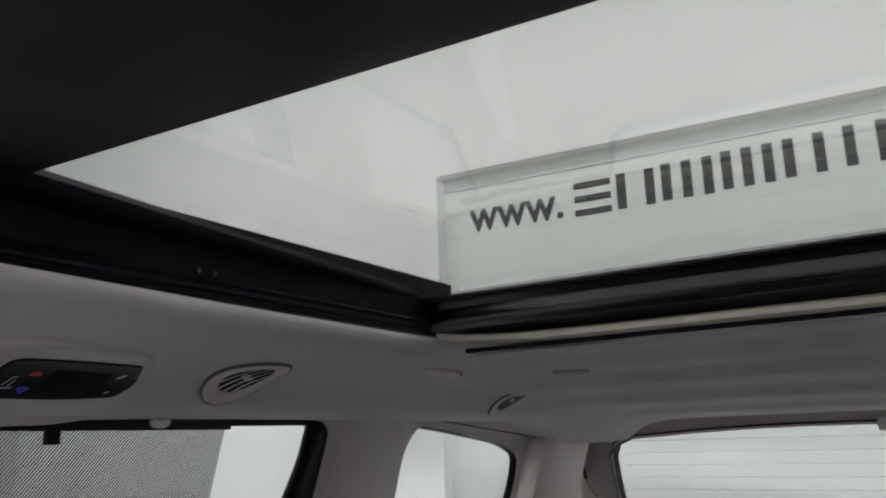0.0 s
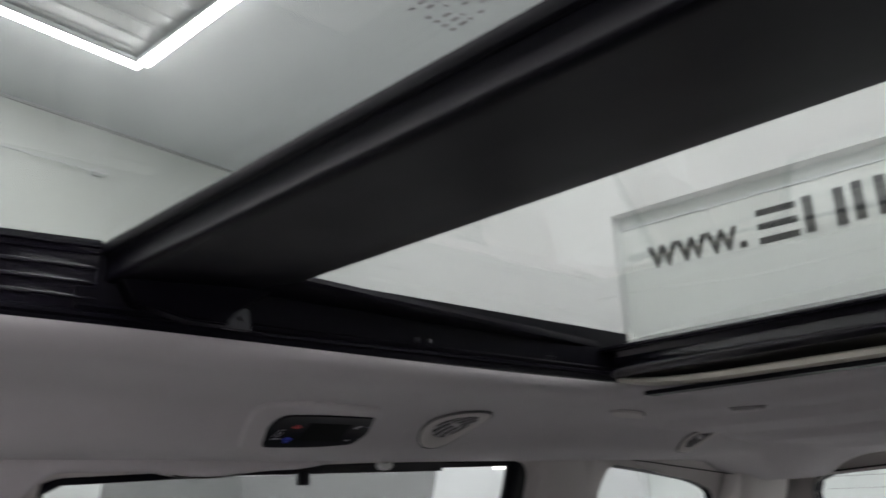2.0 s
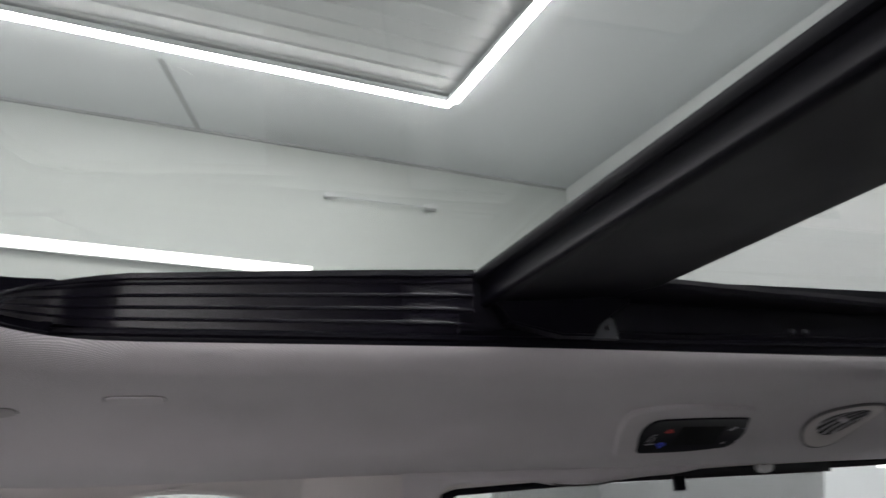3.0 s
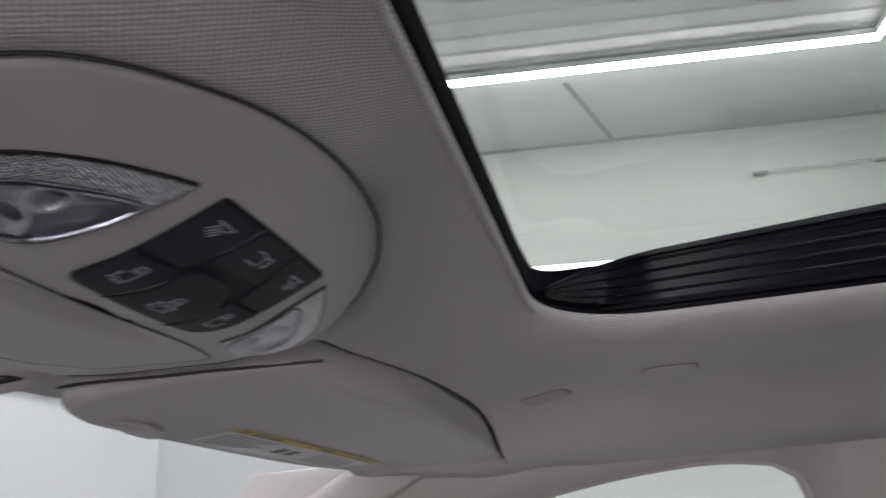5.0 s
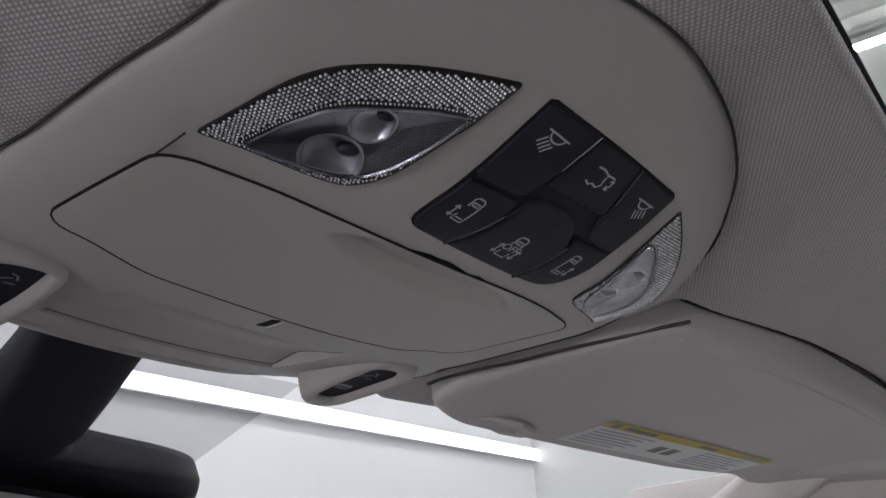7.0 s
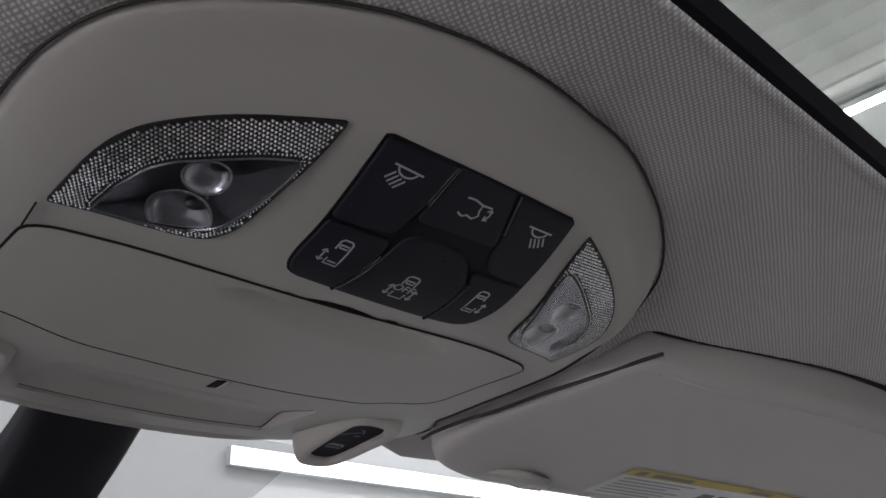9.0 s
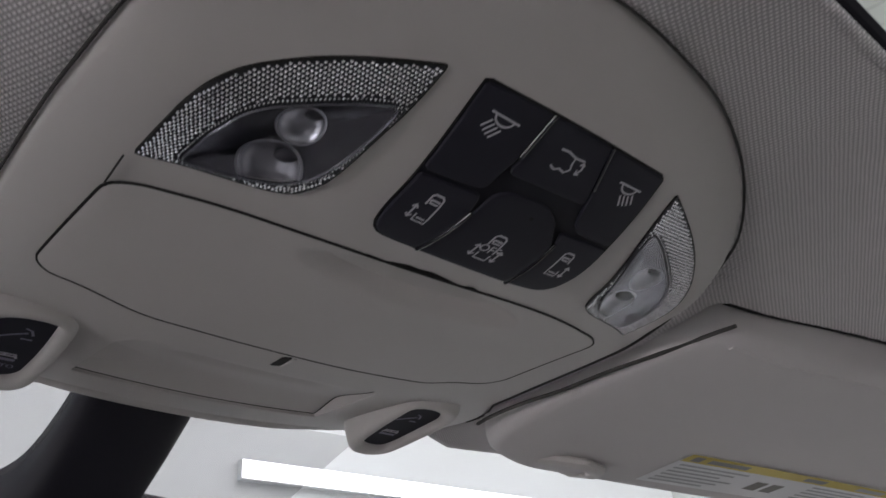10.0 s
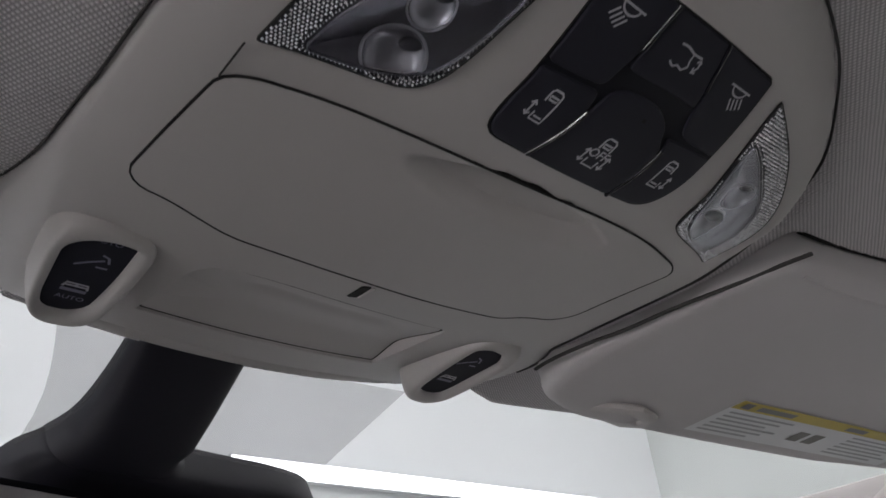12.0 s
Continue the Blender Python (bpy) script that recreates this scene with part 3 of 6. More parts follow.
def cross_beam():
    g = thing("roof_cross_beam", "wide black roof cross beam between two glass panels", "roof beam")
    # share of the beam's depth from front to rear, and height
    prof = [(0.0, 1.664), (0.0, 1.6520), (0.008, 1.6505), (0.010, 1.6400), (0.003, 1.6380), (0.003, 1.6360), (0.010, 1.6345), (0.028, 1.6336),
            (0.055, 1.6336), (0.10, 1.6345), (0.30, 1.6358), (0.55, 1.6382), (0.80, 1.6408), (0.955, 1.6430), (1.0, 1.6445), (1.0, 1.6640)]
    bm = bmesh.new()
    rows = []
    for k in range(25):
        x = -0.303 + 0.606 * k / 24
        front = -0.5130 + 0.050 * x
        depth = -0.6470 + 0.060 * x - front
        rows.append([bm.verts.new((x, front + f * depth, z - 0.002)) for f, z in prof])
    for a, b in zip(rows, rows[1:]):
        for j in range(len(prof)):
            bm.faces.new((a[j - 1], a[j], b[j], b[j - 1]))
    bm.faces.new(rows[0])
    bm.faces.new(rows[-1])
    part("beam", bm, BLACK, g)
    part("front_seal", sweep([Vector((-0.30, -0.5268, 1.6555)), Vector((0.30, -0.4968, 1.6555))],
                             [(0.003 * math.cos(a), 0.005 * math.sin(a)) for a in [k * math.pi / 4 for k in range(8)]]), RUBBER, g)
    for sx in (1, -1):
        bm = bmesh.new()
        a = [bm.verts.new((0.296 * sx, y, z)) for y, z in ((-0.499, 1.646), (-0.502, 1.634), (-0.510, 1.6235), (-0.514, 1.6165), (-0.556, 1.6075), (-0.584, 1.6075), (-0.588, 1.618), (-0.622, 1.638))]
        b = [bm.verts.new((0.282 * sx, v.co.y, v.co.z)) for v in a]
        for i in range(len(a)):
            bm.faces.new((a[i - 1], a[i], b[i], b[i - 1]))
        bm.faces.new(a)
        bm.faces.new(b)
        bmesh.ops.bevel(bm, geom=list(bm.edges), offset=0.0014, segments=2, affect="EDGES")
        part("end_bracket", bm, BLACK, g)
        bm = bmesh.new()
        for x in (0.2885, 0.2925):
            bm.faces.new([bm.verts.new((x * sx, y, z)) for y, z in ((-0.5835, 1.6065), (-0.5880, 1.6190), (-0.5935, 1.6235), (-0.6005, 1.6245), (-0.6050, 1.6225), (-0.6080, 1.6065))])
        bm.faces.ensure_lookup_table()
        a, b = list(bm.faces[0].verts), list(bm.faces[1].verts)
        for i in range(6):
            bm.faces.new((a[i - 1], a[i], b[i], b[i - 1]))
        bmesh.ops.bevel(bm, geom=list(bm.edges), offset=0.0006, segments=1, affect="EDGES")
        part("latch_plate", bm, STEEL, g, "small bare metal latch plate")
        bm = bmesh.new()
        bmesh.ops.create_cone(bm, cap_ends=True, segments=12, radius1=0.0025, radius2=0.002, depth=0.004,
                              matrix=Matrix.Translation((0.2870 * sx, -0.5985, 1.6155)) @ Matrix.Rotation(math.pi / 2, 4, "Y"))
        part("pin", bm, STEEL, g)
    return g


cross_beam()


def rear_end():
    g = thing("sunshade_cassette", "satin black rounded blind cassette behind the rear roof glass", "sunshade cassette")
    prof = [(-1.115, 1.664), (-1.0185, 1.6400), (-1.0185, 1.6380), (-1.024, 1.6362), (-1.031, 1.6332), (-1.0345, 1.6290), (-1.0348, 1.6240), (-1.0336, 1.6185), (-1.0348, 1.6135), (-1.0395, 1.6090), (-1.048, 1.6065), (-1.064, 1.6050), (-1.074, 1.6025), (-1.085, 1.6010), (-1.115, 1.6010)]
    bm = bmesh.new()
    rows = [[bm.verts.new((-0.300 + 0.60 * k / 20, y - 0.054, z - 0.004)) for y, z in prof] for k in range(21)]
    for a, b in zip(rows, rows[1:]):
        for j in range(len(prof)):
            bm.faces.new((a[j - 1], a[j], b[j], b[j - 1]))
    bm.faces.new(rows[0])
    bm.faces.new(rows[-1])
    part("cassette", bm, SATIN, g)
    part("front_seal", sweep([Vector((-0.298, -1.0745, 1.6332)), Vector((0.298, -1.0745, 1.6332))], [(0.002 * math.cos(a), 0.002 * math.sin(a)) for a in [k * math.pi / 3 for k in range(6)]]), RUBBER, g)
    s = thing("sunshade_pull_bar", "cream sunshade pull bar across the rear of the opening", "sunshade bar")
    prof = [(-1.080, 1.6150), (-1.0765, 1.6130), (-1.0775, 1.6090), (-1.082, 1.6070), (-1.100, 1.6062), (-1.108, 1.6070), (-1.110, 1.6150)]
    bm = bmesh.new()
    rows = [[bm.verts.new((-0.300 + 0.600 * k / 20, y - 0.026, 1.5843 + (z - 1.6062) * 1.20 * (1 - 0.30 * t ** 3) + 0.0135 * t ** 5)) for y, z in prof] for k in range(21) for t in [abs(k - 10) / 10]]
    for a, b in zip(rows, rows[1:]):
        for j in range(len(prof)):
            bm.faces.new((a[j - 1], a[j], b[j], b[j - 1]))
    bm.faces.new(rows[0])
    bm.faces.new(rows[-1])
    part("bar", bm, CREAM, s)
    # black strip stands in for the shade in the slot under the bar
    part("shadow_strip", block(-0.270, 0.270, -1.134, -1.112, 1.5802, 1.5850), RUBBER, s, "black strip drawn as the shaded slot below the bar")


rear_end()


# ---- van: body sides, windows, pillars ----
def wall_x(z):
    return 0.668 + 0.36 * (1.535 - z) if z < 1.535 else 0.668


FRONT_WIN = [(-0.392, 1.30, 0.02), (-0.392, 1.518, 0.045), (-0.30, 1.529, 0.03), (-0.20, 1.522, 0.05), (-0.09, 1.504, 0.05), (0.10, 1.44, 0.05), (0.55, 1.20, 0.05), (0.55, 0.95, 0.02), (-0.392, 0.95, 0.02)]
SLIDE_WIN = [(-1.372, 0.98, 0.03), (-1.352, 1.531, 0.040), (-0.95, 1.528, 0.05), (-0.580, 1.516, 0.025), (-0.580, 0.98, 0.03)]
QUARTER_WIN = [(-1.985, 1.05, 0.03), (-2.010, 1.40, 0.05), (-1.993, 1.464, 0.030), (-1.90, 1.4890, 0.08), (-1.714, 1.5105, 0.08), (-1.577, 1.5235, 0.022), (-1.556, 1.476, 0.05), (-1.572, 1.35, 0.05), (-1.60, 1.05, 0.03)]


# opening made up in the unseen left side to let light in
LIGHT_OPENING = [(-0.392, 0.85, 0.02), (-0.392, 1.518, 0.045), (-0.20, 1.522, 0.05), (0.10, 1.44, 0.05), (0.50, 1.20, 0.05), (0.50, 0.85, 0.05)]


def side_wall(sx, name):
    outer = [(0.60, 0.10), (0.60, 1.20), (0.24, 1.56), (-0.60, 1.57), (-1.50, 1.56), (-2.30, 1.54), (-2.30, 0.10)]
    holes = [rounded(w, 6) for w in ((FRONT_WIN, SLIDE_WIN, QUARTER_WIN) if sx > 0 else (LIGHT_OPENING,))]
    bm = sheet(outer, holes, lambda y, z: Vector((sx * wall_x(z), y, z)))
    # the unseen left side takes a dark colour to cut bounced light
    w = setting(name, bm, TRIM if sx > 0 else CARPET, "pale grey-beige inner body side of the van with window openings" if sx > 0 else "unseen inner body side, kept dark, with an opening added for light", "body side")
    thick(w, 0.012, 1.0 if sx < 0 else -1.0)
    return w


for sx, side in ((1, "wall_right"), (-1, "wall_left")):
    side_wall(sx, side)


def window(sx, name, corners, rim, rim_mat, label, inner=0.0):
    w = tagged(new(name), label, "window", kind="structure")
    loop = even(rounded(corners, 8), 96)
    c = sum(loop, Vector((0, 0))) / 96
    bm = sheet([(p.x, p.y) for p in inset(loop, -0.006)], [], lambda y, z: Vector((sx * (wall_x(z) + 0.010), y, z)))
    part("pane", bm, SIDEGLASS, w).visible_shadow = False
    bm = bmesh.new()
    a = [bm.verts.new((sx * (wall_x(p.y) - 0.003), p.x, p.y)) for p in inset(loop, -0.004)]
    m = [bm.verts.new((sx * (wall_x(p.y) - 0.008), p.x, p.y)) for p in inset(loop, rim * 0.25)]
    b = [bm.verts.new((sx * (wall_x(p.y) - 0.004), p.x, p.y)) for p in inset(loop, rim)]
    d = [bm.verts.new((sx * (wall_x(p.y) + 0.009), p.x, p.y)) for p in inset(loop, rim)]
    for u, v in ((a, m), (m, b), (b, d)):
        for i in range(96):
            bm.faces.new((u[i - 1], u[i], v[i], v[i - 1]))
    part("seal", bm, rim_mat, w)
    return w


window(1, "window_front_right", FRONT_WIN, 0.004, TRIM, "front door window with bright workshop behind")
w = window(1, "window_sliding_right", SLIDE_WIN, 0.009, RUBBER, "sliding door window with thick black rubber surround")
band = rounded([(-1.368, 1.00, 0.0), (-1.350, 1.529, 0.03), (-1.270, 1.5290, 0.0), (-1.306, 1.5270, 0.020), (-1.3075, 1.468, 0.02), (-1.297, 1.418, 0.02), (-1.225, 1.00, 0.0)], 6)
bm = sheet([(p.x, p.y) for p in band], [], lambda y, z: Vector((wall_x(z) - 0.004, y, z)))
thick(part("rear_band", bm, RUBBER, w, "broad black band down the rear edge of the glass"), 0.010)
window(1, "window_quarter_right", QUARTER_WIN, 0.003, RUBBER, "rear quarter window in pale trim")


def window_shade(sx):
    g = thing("window_sunshade", "dark mesh roller sunshade pulled up over the sliding door window", "sunshade", "window sunshades")
    bm = sheet([(-1.192, 1.00), (-1.1545, 1.5180), (-0.652, 1.5120), (-0.652, 1.00)], [], lambda y, z: Vector((sx * (wall_x(z) + 0.003), y, z)))
    part("mesh_screen", bm, SHADE, g)
    bm = sheet([(-1.1545, 1.5165), (-1.150, 1.5365), (-0.610, 1.5235), (-0.610, 1.5145)], [], lambda y, z: Vector((sx * (wall_x(z) - 0.006), y, z)))
    thick(part("top_rail", bm, RUBBER, g), 0.006)
    bm = block(sx * 0.655, sx * 0.664, -0.909, -0.894, 1.500, 1.5185, 0.0015) if sx > 0 else block(-0.664, -0.655, -0.909, -0.894, 1.500, 1.5185, 0.0015)
    part("hook", bm, RUBBER, g, "small black hook")
    c = thing("shade_clip", "white plastic crescent clip on the black shade rail", "clip", "shade clips")
    bm = bmesh.new()
    o = [(-1.033, 1.5315), (-1.028, 1.5345), (-1.018, 1.5325), (-1.008, 1.5330), (-1.001, 1.5345), (-0.999, 1.5300), (-1.005, 1.5250), (-1.018, 1.5235), (-1.029, 1.5265)]
    a = [bm.verts.new((sx * 0.650, -1.0345 + (y + 1.016) * 0.68, z - 0.0065)) for y, z in o]
    b = [bm.verts.new((sx * 0.661, -1.0345 + (y + 1.016) * 0.68, z - 0.0065)) for y, z in o]
    for i in range(len(o)):
        bm.faces.new((a[i - 1], a[i], b[i], b[i - 1]))
    bm.faces.new(a)
    bm.faces.new(b)
    part("crescent", bm, WHITE, c)


window_shade(1)

# tailgate with its window
REAR_WIN = [(0.57, 1.00, 0.04), (0.5955, 1.38, 0.08), (0.598, 1.487, 0.062), (0.36, 1.5025, 0.1), (0.18, 1.5080, 0.1), (-0.18, 1.5080, 0.1), (-0.36, 1.5025, 0.1), (-0.598, 1.487, 0.062), (-0.5955, 1.38, 0.08), (-0.57, 1.00, 0.04)]


def rear_y(z):
    return -2.30 - 0.25 * (1.53 - z)


bm = sheet([(1.10, 0.10), (0.69, 1.60), (-0.69, 1.60), (-1.10, 0.10)], [rounded(REAR_WIN, 8)], lambda x, z: Vector((x, rear_y(z), z)))
rear_wall = setting("wall_rear", bm, TRIM, "pale trim of the closed tailgate", "tailgate")
thick(rear_wall, 0.03, 0.0)
w = tagged(new("window_rear"), "heated rear window, bright workshop behind, fine heating lines", "window", kind="structure")
loop = even(rounded(REAR_WIN, 8), 96)
bm = sheet([(p.x, p.y) for p in inset(loop, -0.01)], [], lambda x, z: Vector((x, rear_y(z) - 0.02, z)))
part("pane", bm, SIDEGLASS, w).visible_shadow = False
HEAT = mesh_cloth("heating_line", (0.45, 0.36, 0.34), 0.5, (0.13, 0.13))
for k in range(17):
    z = 1.482 - 0.0285 * k
    hw = 0.585 - 0.015 * k / 16
    bm = bar((-hw + 0.01, rear_y(z) - 0.017, z), (hw - 0.01, rear_y(z) - 0.017, z), 0.0010, 0.0022)
    part("heating_line", bm, HEAT, w)
bm = bmesh.new()
a = [bm.verts.new((p.x, rear_y(p.y) + 0.016, p.y)) for p in inset(loop, -0.005)]
m = [bm.verts.new((p.x, rear_y(p.y) + 0.022, p.y)) for p in inset(loop, -0.002)]
b = [bm.verts.new((p.x, rear_y(p.y) - 0.018, p.y)) for p in inset(loop, 0.004)]
for u, v in ((a, m), (m, b)):
    for i in range(96):
        bm.faces.new((u[i - 1], u[i], v[i], v[i - 1]))
part("seal", bm, RUBBER, w)
g = thing("brake_lamp_cover", "pale plastic cover at the top of the rear window", "lamp cover")
bm = block(-0.30, 0.010, -0.012, 0.010, -0.022, 0.006, 0.009)
bmesh.ops.transform(bm, matrix=Matrix.Translation((0.0, rear_y(1.512) + 0.016, 1.512)) @ Matrix.Rotation(radians(4), 4, "Y"), verts=bm.verts)
part("cover", bm, TRIM, g)
part("lens", block(-0.27, -0.03, rear_y(1.495) - 0.004, rear_y(1.495) + 0.002, 1.486, 1.502, 0.002), BLACK, g, "dark lamp window")


g = thing("tailgate_seal", "black rubber seal with a thick joint beside the tailgate", "rubber seal")
way = [Vector((x, rear_y(z) + 0.03, z)) for x, z in ((0.640, 1.494), (0.656, 1.475), (0.6635, 1.455), (0.668, 1.425), (0.668, 1.395), (0.660, 1.372), (0.645, 1.352))]
part("strip", sweep(way, [(0.0014 * math.cos(a), 0.0018 * math.sin(a)) for a in [k * math.pi / 4 for k in range(8)]], up=(0, 1, 0)), JOINT, g)
part("joint_block", sweep(way[3:5], [(0.0045 * math.cos(a), 0.0050 * math.sin(a)) for a in [k * math.pi / 5 for k in range(10)]], up=(0, 1, 0)), RUBBER, g)


def pillar(sx, name, path, w, d, label, mat=TRIM):
    """A padded pillar cover: a rounded strip that follows a path up the body side."""
    g = thing(name, label, "pillar trim", "pillar trims")
    prof = [(w / 2 * math.copysign(abs(math.cos(a)) ** 0.5, math.cos(a)), d / 2 * math.copysign(abs(math.sin(a)) ** 0.6, math.sin(a))) for a in [k * math.pi / 8 for k in range(16)]]
    pts = [Vector((sx * x, y, z)) for x, y, z in path]
    bm = sweep(pts, prof, up=(sx, 0, 0.2))
    part("cover", bm, mat, g)
    return g


for sx in (1, -1):
    pillar(sx, "centre_pillar_trim", [(0.668, -0.485, 1.56), (0.675, -0.485, 1.50), (0.72, -0.48, 1.36), (0.78, -0.47, 1.10)], 0.13, 0.035, "pale padded trim over the centre door pillar")
    pillar(sx, "rear_pillar_trim", [(0.665, -1.445, 1.56), (0.673, -1.44, 1.50), (0.72, -1.435, 1.36), (0.78, -1.425, 1.10)], 0.13, 0.03, "pale trim over the pillar behind the sliding door")
    corner = pillar(sx, "tailgate_pillar_trim", [(0.64, -2.13, 1.56), (0.655, -2.13, 1.48), (0.70, -2.13, 1.34), (0.76, -2.13, 1.10)], 0.24, 0.08, "pale trim over the rear corner pillar")
    seam_path = [Vector((sx * x, y, z)) for x, y, z in ((0.660, -1.575, 1.5300), (0.660, -1.640, 1.5303), (0.660, -1.720, 1.5242), (0.661, -1.800, 1.5172), (0.655, -1.920, 1.5060), (0.645, -2.045, 1.4935), (0.648, -2.052, 1.4655), (0.662, -2.063, 1.4165), (0.68, -2.07, 1.36))]
    part("seam", sweep(seam_path, [(0.0012 * math.cos(a), 0.0012 * math.sin(a)) for a in [k * math.pi / 3 for k in range(6)]], up=(1, 0, 0.3)), SEAM, corner)
    pillar(sx, "windscreen_pillar_trim", [(0.635, 0.020, 1.565), (0.676, 0.18, 1.492), (0.722, 0.42, 1.37), (0.762, 0.75, 1.18)], 0.055, 0.05, "pale beige windscreen pillar trim")

# windscreen
TOP_Y, TOP_Z = 0.222, 1.586


def screen(x, s):
    """A place on the windscreen: x across, s down along the slope."""
    return Vector((x, TOP_Y - 0.34 * x * x + 0.80 * s, TOP_Z - 0.03 * x * x - 0.55 * s))


g = tagged(new("windscreen"), "clear sloping windscreen with a workshop wall beyond", "windscreen", kind="structure")
bm = bmesh.new()
grid = [[bm.verts.new(screen(-0.72 + 1.44 * i / 24, -0.02 + 0.9 * j / 8)) for i in range(25)] for j in range(9)]
for a, b in zip(grid, grid[1:]):
    for i in range(24):
        bm.faces.new((a[i], a[i + 1], b[i + 1], b[i]))
part("pane", bm, SCREENGLASS, g).visible_shadow = False
bm = bmesh.new()
grid = []
for j in range(9):
    s = 0.001 + 0.119 * j / 8
    left, right = -0.087 + 0.010 * math.sin(math.pi * min(1.0, s / 0.11)), 0.132 - 0.40 * s
    grid.append([bm.verts.new(screen(left + (right - left) * i / 12, s) + Vector((0, -0.004, -0.005))) for i in range(13)])
for a, b in zip(grid, grid[1:]):
    for i in range(12):
        bm.faces.new((a[i], a[i + 1], b[i + 1], b[i]))
part("dotted_band", bm, FRIT, g, "grey dotted band printed on the glass")

# plain closing parts of the cabin that stay below the view
bm = block(-0.80, 0.80, -2.40, 0.60, 0.08, 0.12)
setting("floor", bm, CARPET, "grey-brown carpeted van floor", "floor")
bm = sheet([(0.79, 0.10), (0.74, 1.20), (-0.74, 1.20), (-0.79, 0.10)], [], lambda x, z: Vector((x, 0.62 + 0.25 * (z - 1.0) * (z > 1.0), z)))
bulk = setting("wall_front", bm, BLACK, "plain dark bulkhead below the windscreen", "bulkhead")
thick(bulk, 0.03, 0.0)
bm = bmesh.new()
grid = [[bm.verts.new((-0.74 + 1.48 * i, 0.62 + 0.46 * j, 1.0 + 0.02 * j)) for i in range(2)] for j in range(2)]
bm.faces.new((grid[0][0], grid[0][1], grid[1][1], grid[1][0]))
thick(setting("cowl", bm, BLACK, "plain dark dashboard top under the windscreen", "dashboard"), 0.03, 0.0)


# ---- overhead console ----
def flipped(corners):
    return [(-x, y, r) for x, y, r in reversed(corners)]


DRAWER = [(0.0, -0.0208, 0.03), (0.040, -0.0222, 0.03), (0.071, -0.0194, 0.02), (0.1014, -0.0110, 0.006), (0.1092, -0.0050, 0.004), (0.1055, 0.0197, 0.02), (0.1030, 0.0490, 0.008),
          (0.0945, 0.0566, 0.006), (0.0786, 0.0590, 0.008), (0.0677, 0.0660, 0.010), (0.0216, 0.0678, 0.03), (-0.0099, 0.0677, 0.03), (-0.050, 0.0690, 0.02), (-0.0718, 0.0706, 0.008),
          (-0.099, 0.0637, 0.010), (-0.1105, 0.0634, 0.006), (-0.1165, 0.0575, 0.006), (-0.1158, 0.0338, 0.02), (-0.1140, -0.0010, 0.005), (-0.106, -0.0070, 0.008), (-0.081, -0.0142, 0.02),
          (-0.0478, -0.0180, 0.03), (-0.020, -0.0198, 0.03)]


def groove(x, y):
    """A shallow finger scoop along the drawer's rear edge."""
    u = (x - 0.003) / 0.053
    if abs(u) >= 1:
        return 0.0
    mid, half = -0.0085 + 0.002 * u * u, 0.0128 * math.sqrt(1 - u * u)
    v = (y - mid) / max(half, 1e-6)
    if abs(v) >= 1:
        return 0.0
    return 0.0100 * (1 - u * u) * step((v + 1) / 0.35) * step((1 - v) / 1.5)


TRAY = [(0.0, 0.0910, 0.02), (0.0590, 0.0925, 0.004), (0.0640, 0.1600, 0.002), (-0.0690, 0.1650, 0.002), (-0.0685, 0.1080, 0.012), (-0.0620, 0.0955, 0.006), (-0.036, 0.0912, 0.02)]


def sunk(x, y):
    """The tray between the two switch pods lies flush at its rear edge and deeper towards the windscreen."""
    return 0.0006 + 0.0060 * step((y - 0.088) / 0.05) * (1 - 0.80 * step((y - 0.132) / 0.030)) + 0.0028 * math.exp(-((y - 0.1075) / 0.0055) ** 2) * step((0.050 - abs(x)) / 0.02)


oc = thing("overhead_console", "warm grey plastic overhead console with lamps, buttons and a closed tray", "overhead console")
CUPS = ((0.0802, -0.0572, 0.0072), (0.0800, -0.0395, 0.0098))


def bored(bm, clear):
    """Takes out the faces over the bulb cups of both lamps."""
    gone = []
    for f in bm.faces:
        m = f.calc_center_median()
        if len(f.verts) <= 4 and any(math.hypot(abs(m.x) - x, m.y - y) < r + clear for x, y, r in CUPS):
            gone.append(f)
    bmesh.ops.delete(bm, geom=gone, context="FACES")
    return bm


def opened(bm, loop):
    """Cuts a clean opening with the convex outline `loop` (seen from below) into a shell."""
    c = sum(loop, Vector((0, 0))) / len(loop)
    for i, p in enumerate(loop):
        q = loop[i - 1]
        n = Vector((q.y - p.y, p.x - q.x))
        near = [f for f in bm.faces if min((v.co.xy - c).length for v in f.verts) < 0.11]
        geom = list({e for f in near for e in f.edges} | {v for f in near for v in f.verts}) + near
        bmesh.ops.bisect_plane(bm, geom=geom, dist=1e-7, plane_co=(p.x, p.y, 0), plane_no=(n.x, n.y, 0))
    turn = 1 if area(loop) > 0 else -1
    gone = []
    for f in bm.faces:
        m = f.calc_center_median().xy
        if len(f.verts) < 100 and abs(f.normal.z) > 0.2 and all(turn * (loop[i] - loop[i - 1]).cross(m - loop[i - 1]) > -1e-9 for i in range(len(loop))):
            gone.append(f)
    bmesh.ops.delete(bm, geom=gone, context="FACES")
    return bm


